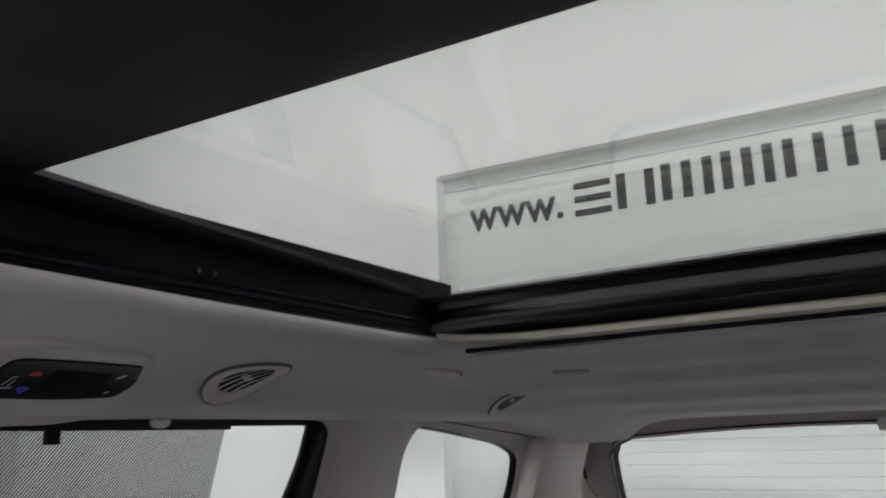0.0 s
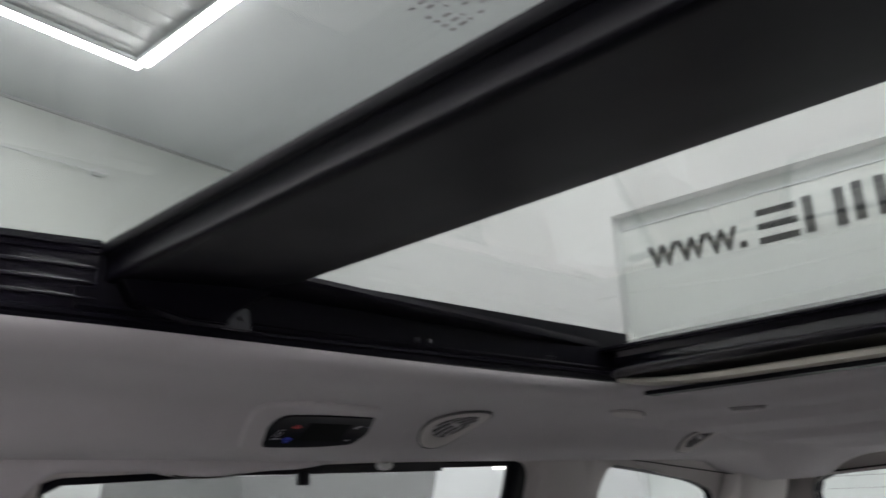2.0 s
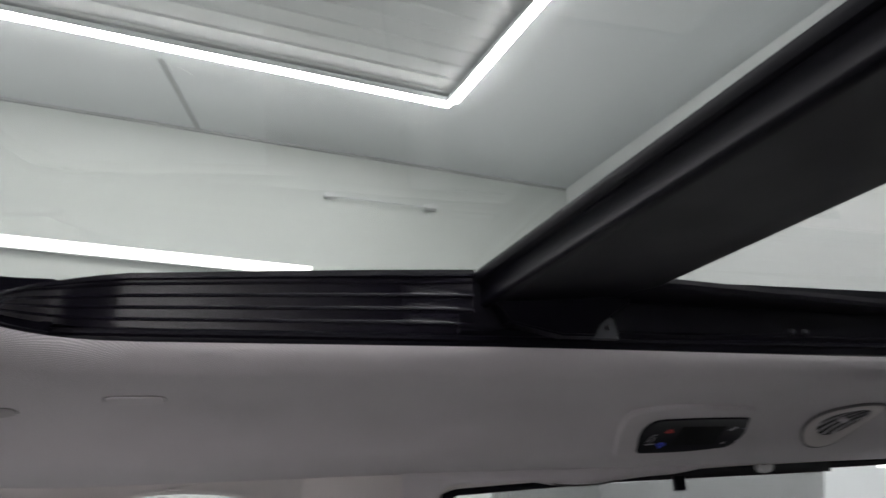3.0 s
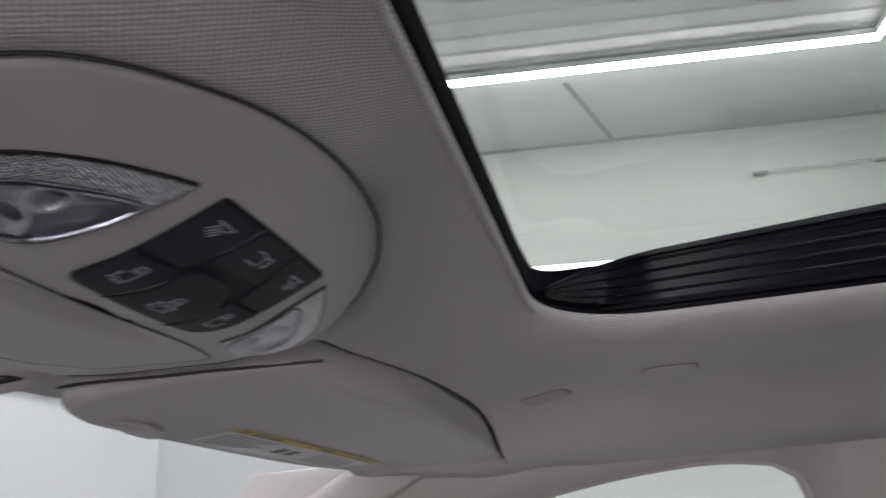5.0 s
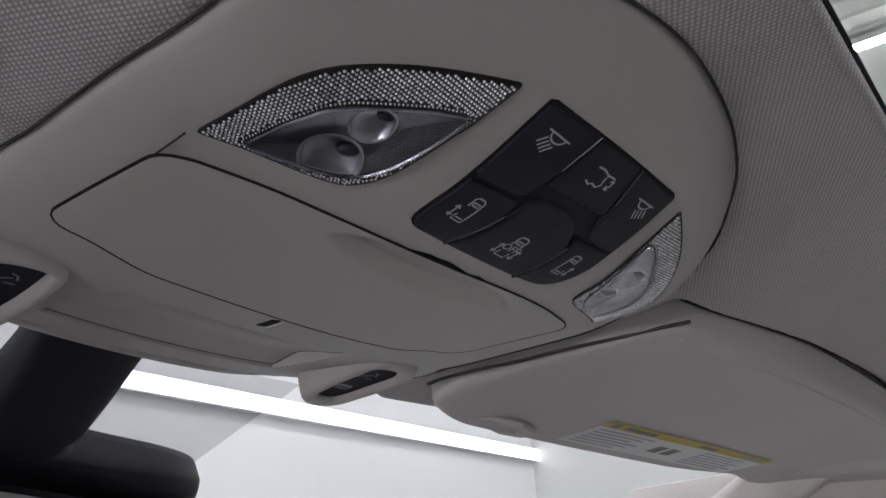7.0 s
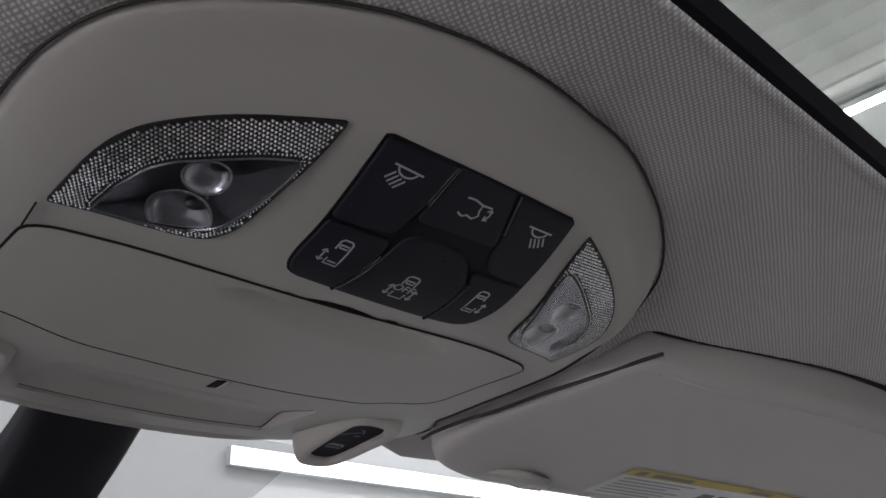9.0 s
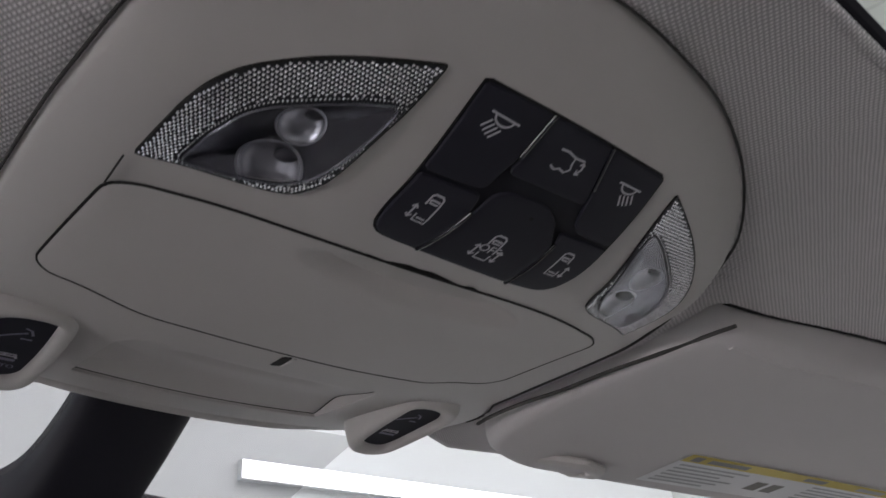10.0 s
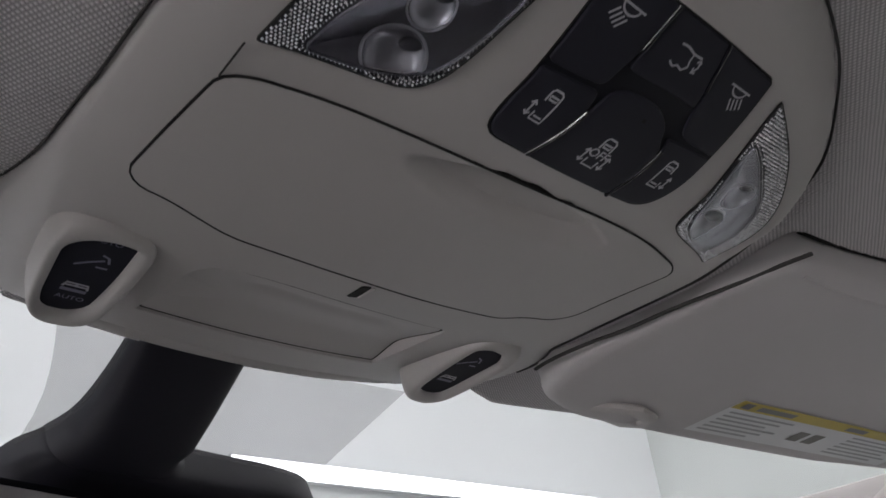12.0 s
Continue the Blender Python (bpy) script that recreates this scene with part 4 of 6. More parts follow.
LENS = [(x, y, 0.0045 if 0.056 < x < 0.1125 else 0.0012) for x, y in ((0.0545, -0.0930), (0.0645, -0.0888), (0.0765, -0.0832), (0.0870, -0.0773), (0.0960, -0.0708), (0.1035, -0.0640), (0.1085, -0.0565), (0.1112, -0.0470),
                                  (0.1122, -0.0350), (0.1128, -0.0195), (0.1010, -0.0240), (0.0910, -0.0265), (0.0815, -0.0287), (0.0735, -0.0310), (0.0680, -0.0342), (0.0640, -0.0420),
                                  (0.0620, -0.0525), (0.0595, -0.0650), (0.0567, -0.0765), (0.0552, -0.0862))]
BOWL = [(x, y, 0.003) for x, y in ((0.0592, -0.0773), (0.0700, -0.0727), (0.0794, -0.0671), (0.0911, -0.0595), (0.0966, -0.0535), (0.1005, -0.0425), (0.1020, -0.0262), (0.0925, -0.0288),
                                  (0.0831, -0.0319), (0.0745, -0.0362), (0.0682, -0.0430), (0.0640, -0.0556), (0.0608, -0.0666))]


tray_loop = [p for p in rounded(TRAY, 3)]
bm = plate(outline, console, 0.0, 0.003, 0.030, rings=44, n=160, extra=lambda x, y: groove(x, y) * 1.4 + curl(x, y), centre=(0, 0.02))
for loop in (tray_loop, [Vector(c[:2]) for c in BOWL], [Vector(c[:2]) for c in flipped(BOWL)]):
    bm.normal_update()
    opened(bm, loop)
part("shell", bm, PLASTIC, oc, smooth=50)


def seam(corners, name="seam", grow=0.0004, parent=oc, surf=console, n=96, up=0.0007):
    base = even(rounded(corners, 8), n)
    bm = bmesh.new()
    rows = []
    for d, down in ((-grow, -0.002), (-grow, up), (0.0002, up), (0.0002, -0.002)):
        rows.append([bm.verts.new((p.x, p.y, surf(p.x, p.y) - down)) for p in inset(base, d)])
    for u, v in zip(rows, rows[1:]):
        for i in range(n):
            bm.faces.new((u[i - 1], u[i], v[i], v[i - 1]))
    return part(name, bm, SEAM, parent)


# dark cord drawn as the shade in the joint between shell and cloth
ring = [p for p in inset(even([Vector(p) for p in outline], 220), -0.0008)]
start = max(range(220), key=lambda i: ring[i].y - abs(ring[i].x))
ring = [p for p in ring[start:] + ring[:start] if p.y < 0.150]
part("joint", sweep([Vector((p.x, p.y, console(p.x, p.y) + curl(p.x, p.y) + 0.0006)) for p in ring],
                    [(0.0006 * math.cos(a), 0.0007 * math.sin(a)) for a in [k * math.pi / 3 for k in range(6)]]), JOINT, oc)

# sunglasses drawer
seam(DRAWER, grow=0.0005, n=160)
part("drawer", plate(DRAWER, console, 0.0007, 0.0008, 0.001, rings=44, n=176, extra=groove, centre=(0, 0.012)), PLASTIC, oc, "closed flat drawer lid with a finger scoop", smooth=50)

part("seam", sweep([Vector((-0.1142 - 0.0002 * k, -0.0015 - 0.0052 * k, console(0.1144, -0.0015 - 0.0052 * k) - 0.0001)) for k in range(4)],
                   [(0.00035 * math.cos(a), 0.00035 * math.sin(a)) for a in [k * math.pi / 3 for k in range(6)]]), SEAM, oc)

# tray lid between the pods
def hollow(x, y):
    return console(x, y) + sunk(x, y)


bm = bmesh.new()
wall = [[bm.verts.new((p.x, p.y, f(p.x, p.y) + d)) for p in inset(even(tray_loop, 200), k)] for k, f, d in ((-0.0002, console, 0.004), (0.0, console, 0.0), (0.0004, console, 0.0002), (0.0012, hollow, 0.0010), (0.0034, hollow, 0.0010))]
for a, b in zip(wall, wall[1:]):
    for i in range(len(a)):
        bm.faces.new((a[i - 1], a[i], b[i], b[i - 1]))
part("tray_recess", bm, PLASTIC, oc, "slanting plastic walls round the sunk tray lid", smooth=40)
part("tray_lid", plate([(p.x, p.y) for p in inset(tray_loop, 0.0017)], hollow, 0.0, 0.0005, 0.001, rings=34, n=128), PLASTIC, oc, "sunk tray lid with a finger groove", smooth=50)
part("lid_joint", sweep([Vector((p.x, p.y, hollow(p.x, p.y) + 0.0003)) for p in inset(even(tray_loop, 160), 0.0013)], [(0.0005 * math.cos(a), 0.0005 * math.sin(a)) for a in [k * math.pi / 3 for k in range(6)]], closed=True), JOINT, oc)
part("latch_slot", plate([(-0.0087, 0.0722, 0.0006), (-0.0046, 0.0702, 0.0006), (-0.0040, 0.0826, 0.0006), (-0.0082, 0.0846, 0.0006)], console, 0.0004, 0.0002, 0.001, rings=2, n=24), SEAM, oc, "small dark slot")
part("latch_tab", plate([(-0.0044, 0.0712, 0.0006), (-0.0022, 0.0702, 0.0006), (-0.0020, 0.0815, 0.0006), (-0.0042, 0.0826, 0.0006)], console, 0.0010, 0.0004, 0.001, rings=2, n=24), PLASTIC, oc)

# front lip
part("front_lip", sweep([Vector((x, 0.2025 - 0.016 * (x / 0.114) ** 6, console(x, 0.2025) + 0.001 + 0.004 * (x / 0.114) ** 6)) for x in [-0.114 + 0.0112 * k for k in range(20)]],
                        [(0.006 * math.cos(a), 0.0035 * math.sin(a)) for a in [k * math.pi / 6 for k in range(12)]]), PLASTIC, oc)


# map lamps
def inside(p, pts):
    hit = False
    for i, b in enumerate(pts):
        a = pts[i - 1]
        if (a.y > p.y) != (b.y > p.y) and p.x < (b.x - a.x) * (p.y - a.y) / (b.y - a.y) + a.x:
            hit = not hit
    return hit


def bead(bm, c, s, rng):
    """One small four-sided prism of a lens."""
    z0 = console(c.x, c.y) - 0.0007
    v = [bm.verts.new((c.x + a * s, c.y + b * s, z0)) for a, b in ((-1, -1), (1, -1), (1, 1), (-1, 1))]
    top = bm.verts.new((c.x + rng.uniform(-0.15, 0.35) * s, c.y + rng.uniform(-0.25, 0.25) * s, z0 - 0.0007))
    for k in range(4):
        bm.faces.new((v[k - 1], v[k], top))


def map_lamp(sx):
    rng = random.Random(5)
    lens = LENS if sx > 0 else flipped(LENS)
    bowl = BOWL if sx > 0 else flipped(BOWL)
    seam(lens, grow=0.0002, n=200)
    edge = even(rounded(bowl, 8), 120)

    def deep(x, y):
        """The hollow of the reflector bowl, deepest away from its rim."""
        d = min((p.x - x) ** 2 + (p.y - y) ** 2 for p in edge) ** 0.5
        return console(x, y) + 0.0026 * math.sin(min(1.0, d / 0.010) * math.pi / 2)

    bm = plate(lens, console, 0.0008, 0.0006, 0.001, rings=40, n=180)
    bmesh.ops.delete(bm, geom=[f for f in bm.faces if len(f.verts) > 100], context="FACES")
    bm.normal_update()
    base = part("lamp_lens", opened(bm, inset(even([Vector(c[:2]) for c in bowl], 40), 0.0004)), LENSBASE, oc, "clear prismatic lamp lens over a dark reflector")
    # small prisms over the rim of the lens
    big, small = inset(even(rounded(lens, 8), 120), 0.0008), inset(even(rounded(bowl, 8), 120), -0.0019)
    bm = bmesh.new()
    pitch = 0.00130
    for i in range(-8, 70):
        for j in range(80):
            c = Vector((sx * (0.048 + pitch * i + pitch * 0.5 * (j % 2)), -0.098 + pitch * 0.95 * j))
            if not inside(c, big) or inside(c, small):
                continue
            bead(bm, c, pitch * 0.38, rng)
    # a row of finer beads follows the bowl
    for c in even(inset(even(rounded(bowl, 8), 120), -0.0012), 118):
        if inside(c, big):
            bead(bm, c, 0.00036, rng)
    tagged(part("prism_dots", bm, PRISM, base, smooth=10), kind="stuff")
    bm = bored(plate(bowl, deep, 0.0011, 0.0004, 0.001, rings=60, n=220), -0.0007)
    bmesh.ops.delete(bm, geom=[f for f in bm.faces if len(f.verts) > 100], context="FACES")
    part("reflector", bm, REFLECT, base, "smoky reflector bowl")
    for (x, y, r) in CUPS:
        bm = bmesh.new()
        n = 48
        rings = [(1.05, 0.0009), (1.02, 0.00112), (0.97, 0.00118)] + [(math.cos(k * 0.157) * 0.92, 0.0011 - 0.50 * r * math.sin(k * 0.157)) for k in range(10)]
        ringz = []
        for f, h in rings:
            way = [(sx * x + r * f * math.cos(2 * math.pi * i / n), y + r * f * math.sin(2 * math.pi * i / n)) for i in range(n)]
            ringz.append([bm.verts.new((px, py, deep(px, py) - h)) for px, py in way])
        for a, b in zip(ringz, ringz[1:]):
            for i in range(n):
                bm.faces.new((a[i - 1], a[i], b[i], b[i - 1]))
        bm.faces.new(ringz[-1])
        part("bulb_cup", bm, CUP, base, "round bulb reflector", smooth=80)
        bm = bmesh.new()
        m = Matrix.Translation((sx * x + 0.36 * r, y - 0.40 * r, deep(sx * x, y) + 0.0018)) @ Matrix.Rotation(radians(-30), 4, "Z") @ Matrix.Diagonal((1.0, 0.5, 0.6, 1))
        bmesh.ops.create_uvsphere(bm, u_segments=16, v_segments=10, radius=r * 0.40, matrix=m)
        part("bulb", bm, STEEL, base)
    part("lens_cover", plate(bowl, console, 0.0019, 0.0003, -0.0014, rings=10, n=80), CLEAR, base, "clear cover").visible_shadow = False
    line = [Vector((p.x, p.y, console(p.x, p.y) - 0.0012)) for p in even(rounded(bowl, 8), 90)]
    part("bowl_rim", sweep(line, [(0.0004 * math.cos(a), 0.0007 * math.sin(a)) for a in [k * math.pi / 3 for k in range(6)]], closed=True), REFLECT, base)


for sx in (-1, 1):
    map_lamp(sx)

# switch cluster
CLUSTER = [(-0.0422, -0.0958, 0.001), (0.0, -0.0976, 0.05), (0.0426, -0.0966, 0.001), (0.0445, -0.085, 0.02), (0.0456, -0.070, 0.02), (0.0456, -0.052, 0.012), (0.0418, -0.0350, 0.010), (0.0, -0.0336, 0.05),
           (-0.0395, -0.0334, 0.008), (-0.0430, -0.046, 0.012), (-0.0420, -0.063, 0.02)]
seam(CLUSTER, grow=0.0002)
panel = part("switch_panel", plate(CLUSTER, console, 0.0003, 0.0003, 0.001, rings=12, n=120), GROUND, oc, "dark switch panel")
BUTTONS = [
    [(-0.0414, -0.0950, 0.001), (-0.0149, -0.0967, 0.001), (-0.0157, -0.0800, 0.002), (-0.0172, -0.0740, 0.004), (-0.0182, -0.0668, 0.003), (-0.0290, -0.0654, 0.010), (-0.0412, -0.0644, 0.001)],
    [(-0.0137, -0.0968, 0.001), (0.0124, -0.0970, 0.001), (0.0180, -0.0822, 0.002), (0.0200, -0.0764, 0.002), (-0.0015, -0.0757, 0.010), (-0.0155, -0.0749, 0.003), (-0.0143, -0.0810, 0.002)],
    [(0.0139, -0.0970, 0.001), (0.0419, -0.0960, 0.001), (0.0438, -0.085, 0.02), (0.0449, -0.0664, 0.001), (0.0320, -0.0661, 0.010), (0.0246, -0.0668, 0.006), (0.0213, -0.0730, 0.005), (0.0194, -0.0815, 0.002)],
    [(-0.0413, -0.0624, 0.001), (-0.0290, -0.0634, 0.010), (-0.0176, -0.0648, 0.002), (-0.0168, -0.0580, 0.002), (-0.0210, -0.0343, 0.001), (-0.0388, -0.0343, 0.008), (-0.0422, -0.046, 0.012)],
    [(-0.0153, -0.0572, 0.002), (-0.0140, -0.0660, 0.004), (-0.0095, -0.0694, 0.004), (0.0013, -0.0708, 0.010), (0.0096, -0.0703, 0.004), (0.0164, -0.0662, 0.005), (0.0180, -0.0630, 0.003), (0.0218, -0.0590, 0.002), (0.0212, -0.0344, 0.001), (-0.0194, -0.0341, 0.001)],
    [(0.0206, -0.0640, 0.001), (0.0320, -0.0645, 0.010), (0.0449, -0.0648, 0.001), (0.0449, -0.053, 0.012), (0.0410, -0.0358, 0.009), (0.0226, -0.0344, 0.001), (0.0231, -0.0590, 0.002)],
]
for corners in BUTTONS:
    part("button", plate(corners, console, 0.0016, 0.0006, 0.002, rings=8, n=64), KEY, panel)
for (x0, y0, x1, y1) in ((-0.0143, -0.0968, -0.0151, -0.0814), (0.0131, -0.0972, 0.0187, -0.0824), (-0.0161, -0.0578, -0.0202, -0.0340), (0.0225, -0.0596, 0.0220, -0.0340)):
    way = [(x0 + (x1 - x0) * k / 8, y0 + (y1 - y0) * k / 8) for k in range(9)]
    part("divider_rib", sweep([Vector((x, y, console(x, y) - 0.0014)) for k, (x, y) in enumerate(way)],
                              [(0.0008 * math.cos(t), 0.0007 * math.sin(t)) for t in [k * math.pi / 4 for k in range(8)]]), RIB, panel)


def on_button(cx, cy, lift=0.00172):
    """Places print on a button: u to the right, v towards the rear."""
    return lambda u, v: Vector((cx + u, cy - v, console(cx + u, cy - v) - lift))


def lamp_icon(cx, cy, side):
    """A reading lamp: ceiling line, dome and four slanting rays that lean to one side."""
    lines = [[(-0.0057, 0.0035), (0.0057, 0.0035)], [(0.0037 * math.cos(a), 0.0035 - 0.0027 * math.sin(a)) for a in [math.pi * k / 12 for k in range(13)]]]
    for x0, y0, x1, y1 in ((-0.0036, 0.0013, -0.0060, -0.0018), (-0.0021, 0.0005, -0.0045, -0.0027), (-0.0005, 0.0, -0.0030, -0.0034), (0.0012, -0.0004, -0.0014, -0.0039)):
        lines.append([(x0, y0), (x1, y1)])
    lines = [[(x * side, y) for x, y in line] for line in lines]
    return part("lamp_symbol", strokes(lines, 0.0007, on_button(cx, cy)), PRINT, panel)


def van_icon(cx, cy, s, tilt, left, right, text=""):
    c, d = math.cos(radians(tilt)), math.sin(radians(tilt))

    def turn(line):
        return [(x * c - y * d, x * d + y * c) for x, y in line]

    body = [[(-0.45 * s, 0.35 * s), (-0.42 * s, 1.0 * s), (-0.25 * s, 1.15 * s), (0.25 * s, 1.15 * s), (0.42 * s, 1.0 * s), (0.45 * s, 0.35 * s)],
            [(-0.30 * s, 0.75 * s), (0.30 * s, 0.75 * s), (0.26 * s, 0.52 * s), (-0.26 * s, 0.52 * s), (-0.30 * s, 0.75 * s)],
            [(-0.45 * s, -0.45 * s), (-0.45 * s, -1.0 * s), (0.45 * s, -1.0 * s), (0.45 * s, -0.45 * s)]]
    if not text:
        if not left:
            body.append([(-0.45 * s, 0.35 * s), (-0.45 * s, -0.45 * s)])
        if not right:
            body.append([(0.45 * s, 0.35 * s), (0.45 * s, -0.45 * s)])
        body.append([(-0.3 * s, -0.72 * s), (0.3 * s, -0.72 * s)])
    for on, x in ((left, -0.85), (right, 0.85)):
        if on:
            body += [[(x * s, 0.05 * s), (x * s, -0.85 * s)], [((x - 0.2) * s, -0.12 * s), (x * s, 0.12 * s), ((x + 0.2) * s, -0.12 * s)],
                     [((x - 0.2) * s, -0.68 * s), (x * s, -0.92 * s), ((x + 0.2) * s, -0.68 * s)]]
    part("door_symbol", strokes([turn(b) for b in body], 0.13 * s, on_button(cx, cy)), PRINT, panel)
    if text:
        part("off_print", lettering(text, 0.85 * s, on_button(cx, cy + 0.0002), 0.00006), PRINT, panel)


def gate_icon(cx, cy):
    """A car's tail with its gate swung up, and a curved arrow beside it."""
    lines = [[(-0.0072, 0.0041), (-0.0039, 0.0044), (0.0, 0.0036), (0.0003, 0.0012), (0.0012, -0.0004), (-0.0004, -0.0021), (-0.0030, -0.0016), (-0.0044, -0.0025), (-0.0056, -0.0023), (-0.0069, -0.0017)],
             [(0.0, 0.0036), (0.0042, 0.0039)], [(0.0045, 0.0030), (0.0052, 0.0011), (0.0040, -0.0009)], [(0.0036, 0.0006), (0.0038, -0.0011), (0.0054, -0.0006)], [(0.0034, 0.0022), (0.0044, 0.0032), (0.0054, 0.0024)]]
    part("tailgate_symbol", strokes(lines, 0.00075, on_button(cx, cy)), PRINT, panel)


lamp_icon(-0.0290, -0.0858, 1)
gate_icon(0.0027, -0.0855)
lamp_icon(0.0312, -0.0856, -1)
van_icon(-0.0302, -0.0525, 0.0056, 0, True, False)
van_icon(0.0012, -0.0480, 0.0060, 0, True, True, "OFF")
van_icon(0.0320, -0.0525, 0.0055, 0, False, True)
part("indicator_dot", strokes([[(-0.0008, 0.0), (0.0008, 0.0)]], 0.0012, on_button(0.0052, -0.0650)), SEAM, panel)

# two raised switch pods at the front corners
POD = [(0.0842, 0.1045, 0.010), (0.0905, 0.0950, 0.010), (0.1085, 0.0940, 0.012), (0.1205, 0.0985, 0.010), (0.1234, 0.1100, 0.012), (0.1205, 0.1350, 0.03), (0.1165, 0.1590, 0.010), (0.1085, 0.1685, 0.010),
       (0.0920, 0.1680, 0.010), (0.0855, 0.1590, 0.010), (0.0834, 0.1270, 0.03)]
POD_FACE = [(0.0918, 0.1038, 0.003), (0.1030, 0.1030, 0.02), (0.1120, 0.1068, 0.006), (0.1168, 0.1140, 0.006), (0.1130, 0.1500, 0.02), (0.1100, 0.1605, 0.008), (0.0985, 0.1600, 0.008), (0.0928, 0.1545, 0.008), (0.0910, 0.1310, 0.03)]


def pod_face(x, y):
    """The pod's rim: nearly level, so that it stands out further towards the windscreen."""
    return 1.5578 - 0.08 * (y - 0.103)


def pod(sx):
    outer = even(rounded(POD if sx > 0 else flipped(POD), 8), 96)
    mouth = even(rounded(POD_FACE if sx > 0 else flipped(POD_FACE), 8), 96)
    k = min(range(96), key=lambda i: (mouth[i] - outer[0]).length)
    mouth = mouth[k:] + mouth[:k]
    bm = bmesh.new()
    rows = []
    for f, down, grow in ((0.0, -0.030, -0.0030), (0.0, -0.010, -0.0016), (0.0, -0.0040, -0.0004), (0.04, -0.0012, 0.0), (0.18, 0.0008, 0.0), (0.38, 0.0014, 0.0), (0.62, 0.0010, 0.0), (0.82, -0.0002, 0.0), (0.94, -0.0020, 0.0), (1.0, -0.0040, 0.0), (1.0, -0.008, 0.0)):
        rows.append([bm.verts.new((p.x, p.y, pod_face(p.x, p.y) - down)) for p in (a.lerp(b, f) for a, b in zip(inset(outer, grow), mouth))])
    for u, v in zip(rows, rows[1:]):
        for i in range(96):
            bm.faces.new((u[i - 1], u[i], v[i], v[i - 1]))
    bezel = part("switch_pod", bm, PLASTIC, oc, "raised plastic bezel round a sunk dark switch face", smooth=60)
    part("switch_face", plate([(p.x, p.y) for p in inset(mouth, -0.0006)], pod_face, -0.0032, 0.0006, 0.008, rings=10, n=72), KEY, bezel, "dark switch face with pale symbols")

    def lay(cx, cy):
        return lambda u, v: Vector((sx * cx + u, cy - v, pod_face(sx * cx + u, cy - v) + 0.0030))

    part("symbol", strokes([[(-0.0070, -0.0046), (-0.0030, -0.0012), (0.0026, 0.0024)], [(0.0006, 0.0058), (0.0034, 0.0046), (0.0048, 0.0008)], [(0.0010, -0.0030), (0.0056, -0.0028)]], 0.0011, lay(0.1022, 0.1212)), FAINT, bezel)
    if sx < 0:
        part("auto_print", lettering("AUTO", 0.0042, lay(0.1032, 0.1064)), FAINT, bezel)
        part("auto_print", lettering("AUTO", 0.0042, lay(0.1018, 0.1500)), FAINT, bezel)
    part("roof_symbol", strokes([[(-0.0050, 0.0002), (-0.0042, 0.0036), (0.0042, 0.0036), (0.0050, 0.0002)], [(-0.0046, 0.0018), (0.0046, 0.0018)], [(0.0, 0.0036), (0.0, 0.0018)]], 0.0012, lay(0.1025, 0.1425)), PRINT, bezel)
    part("roof_symbol", strokes([[(-0.0052, -0.0016), (0.0052, -0.0016)]], 0.0022, lay(0.1025, 0.1425)), FAINT, bezel)


for sx in (-1, 1):
    pod(sx)


# ---- sun visors ----
VISOR = [(0.1530, -0.0300, 0.010), (0.1600, -0.0455, 0.010), (0.200, -0.0515, 0.04), (0.235, -0.0585, 0.04), (0.300, -0.0690, 0.05), (0.380, -0.0755, 0.05), (0.460, -0.0805, 0.04), (0.540, -0.0855, 0.025), (0.580, -0.0790, 0.02),
         (0.602, -0.045, 0.03), (0.602, 0.020, 0.04), (0.570, 0.075, 0.05), (0.480, 0.104, 0.06), (0.330, 0.124, 0.06), (0.195, 0.1360, 0.02), (0.163, 0.1280, 0.02), (0.1515, 0.1040, 0.02)]


def visor_z(x, y):
    return 1.5540 + 0.0042 * step((0.215 - abs(x)) / 0.065) - 0.012 * max(0.0, (abs(x) - 0.15) / 0.43) ** 1.3 - 0.006 * step((y - 0.03) / 0.10)


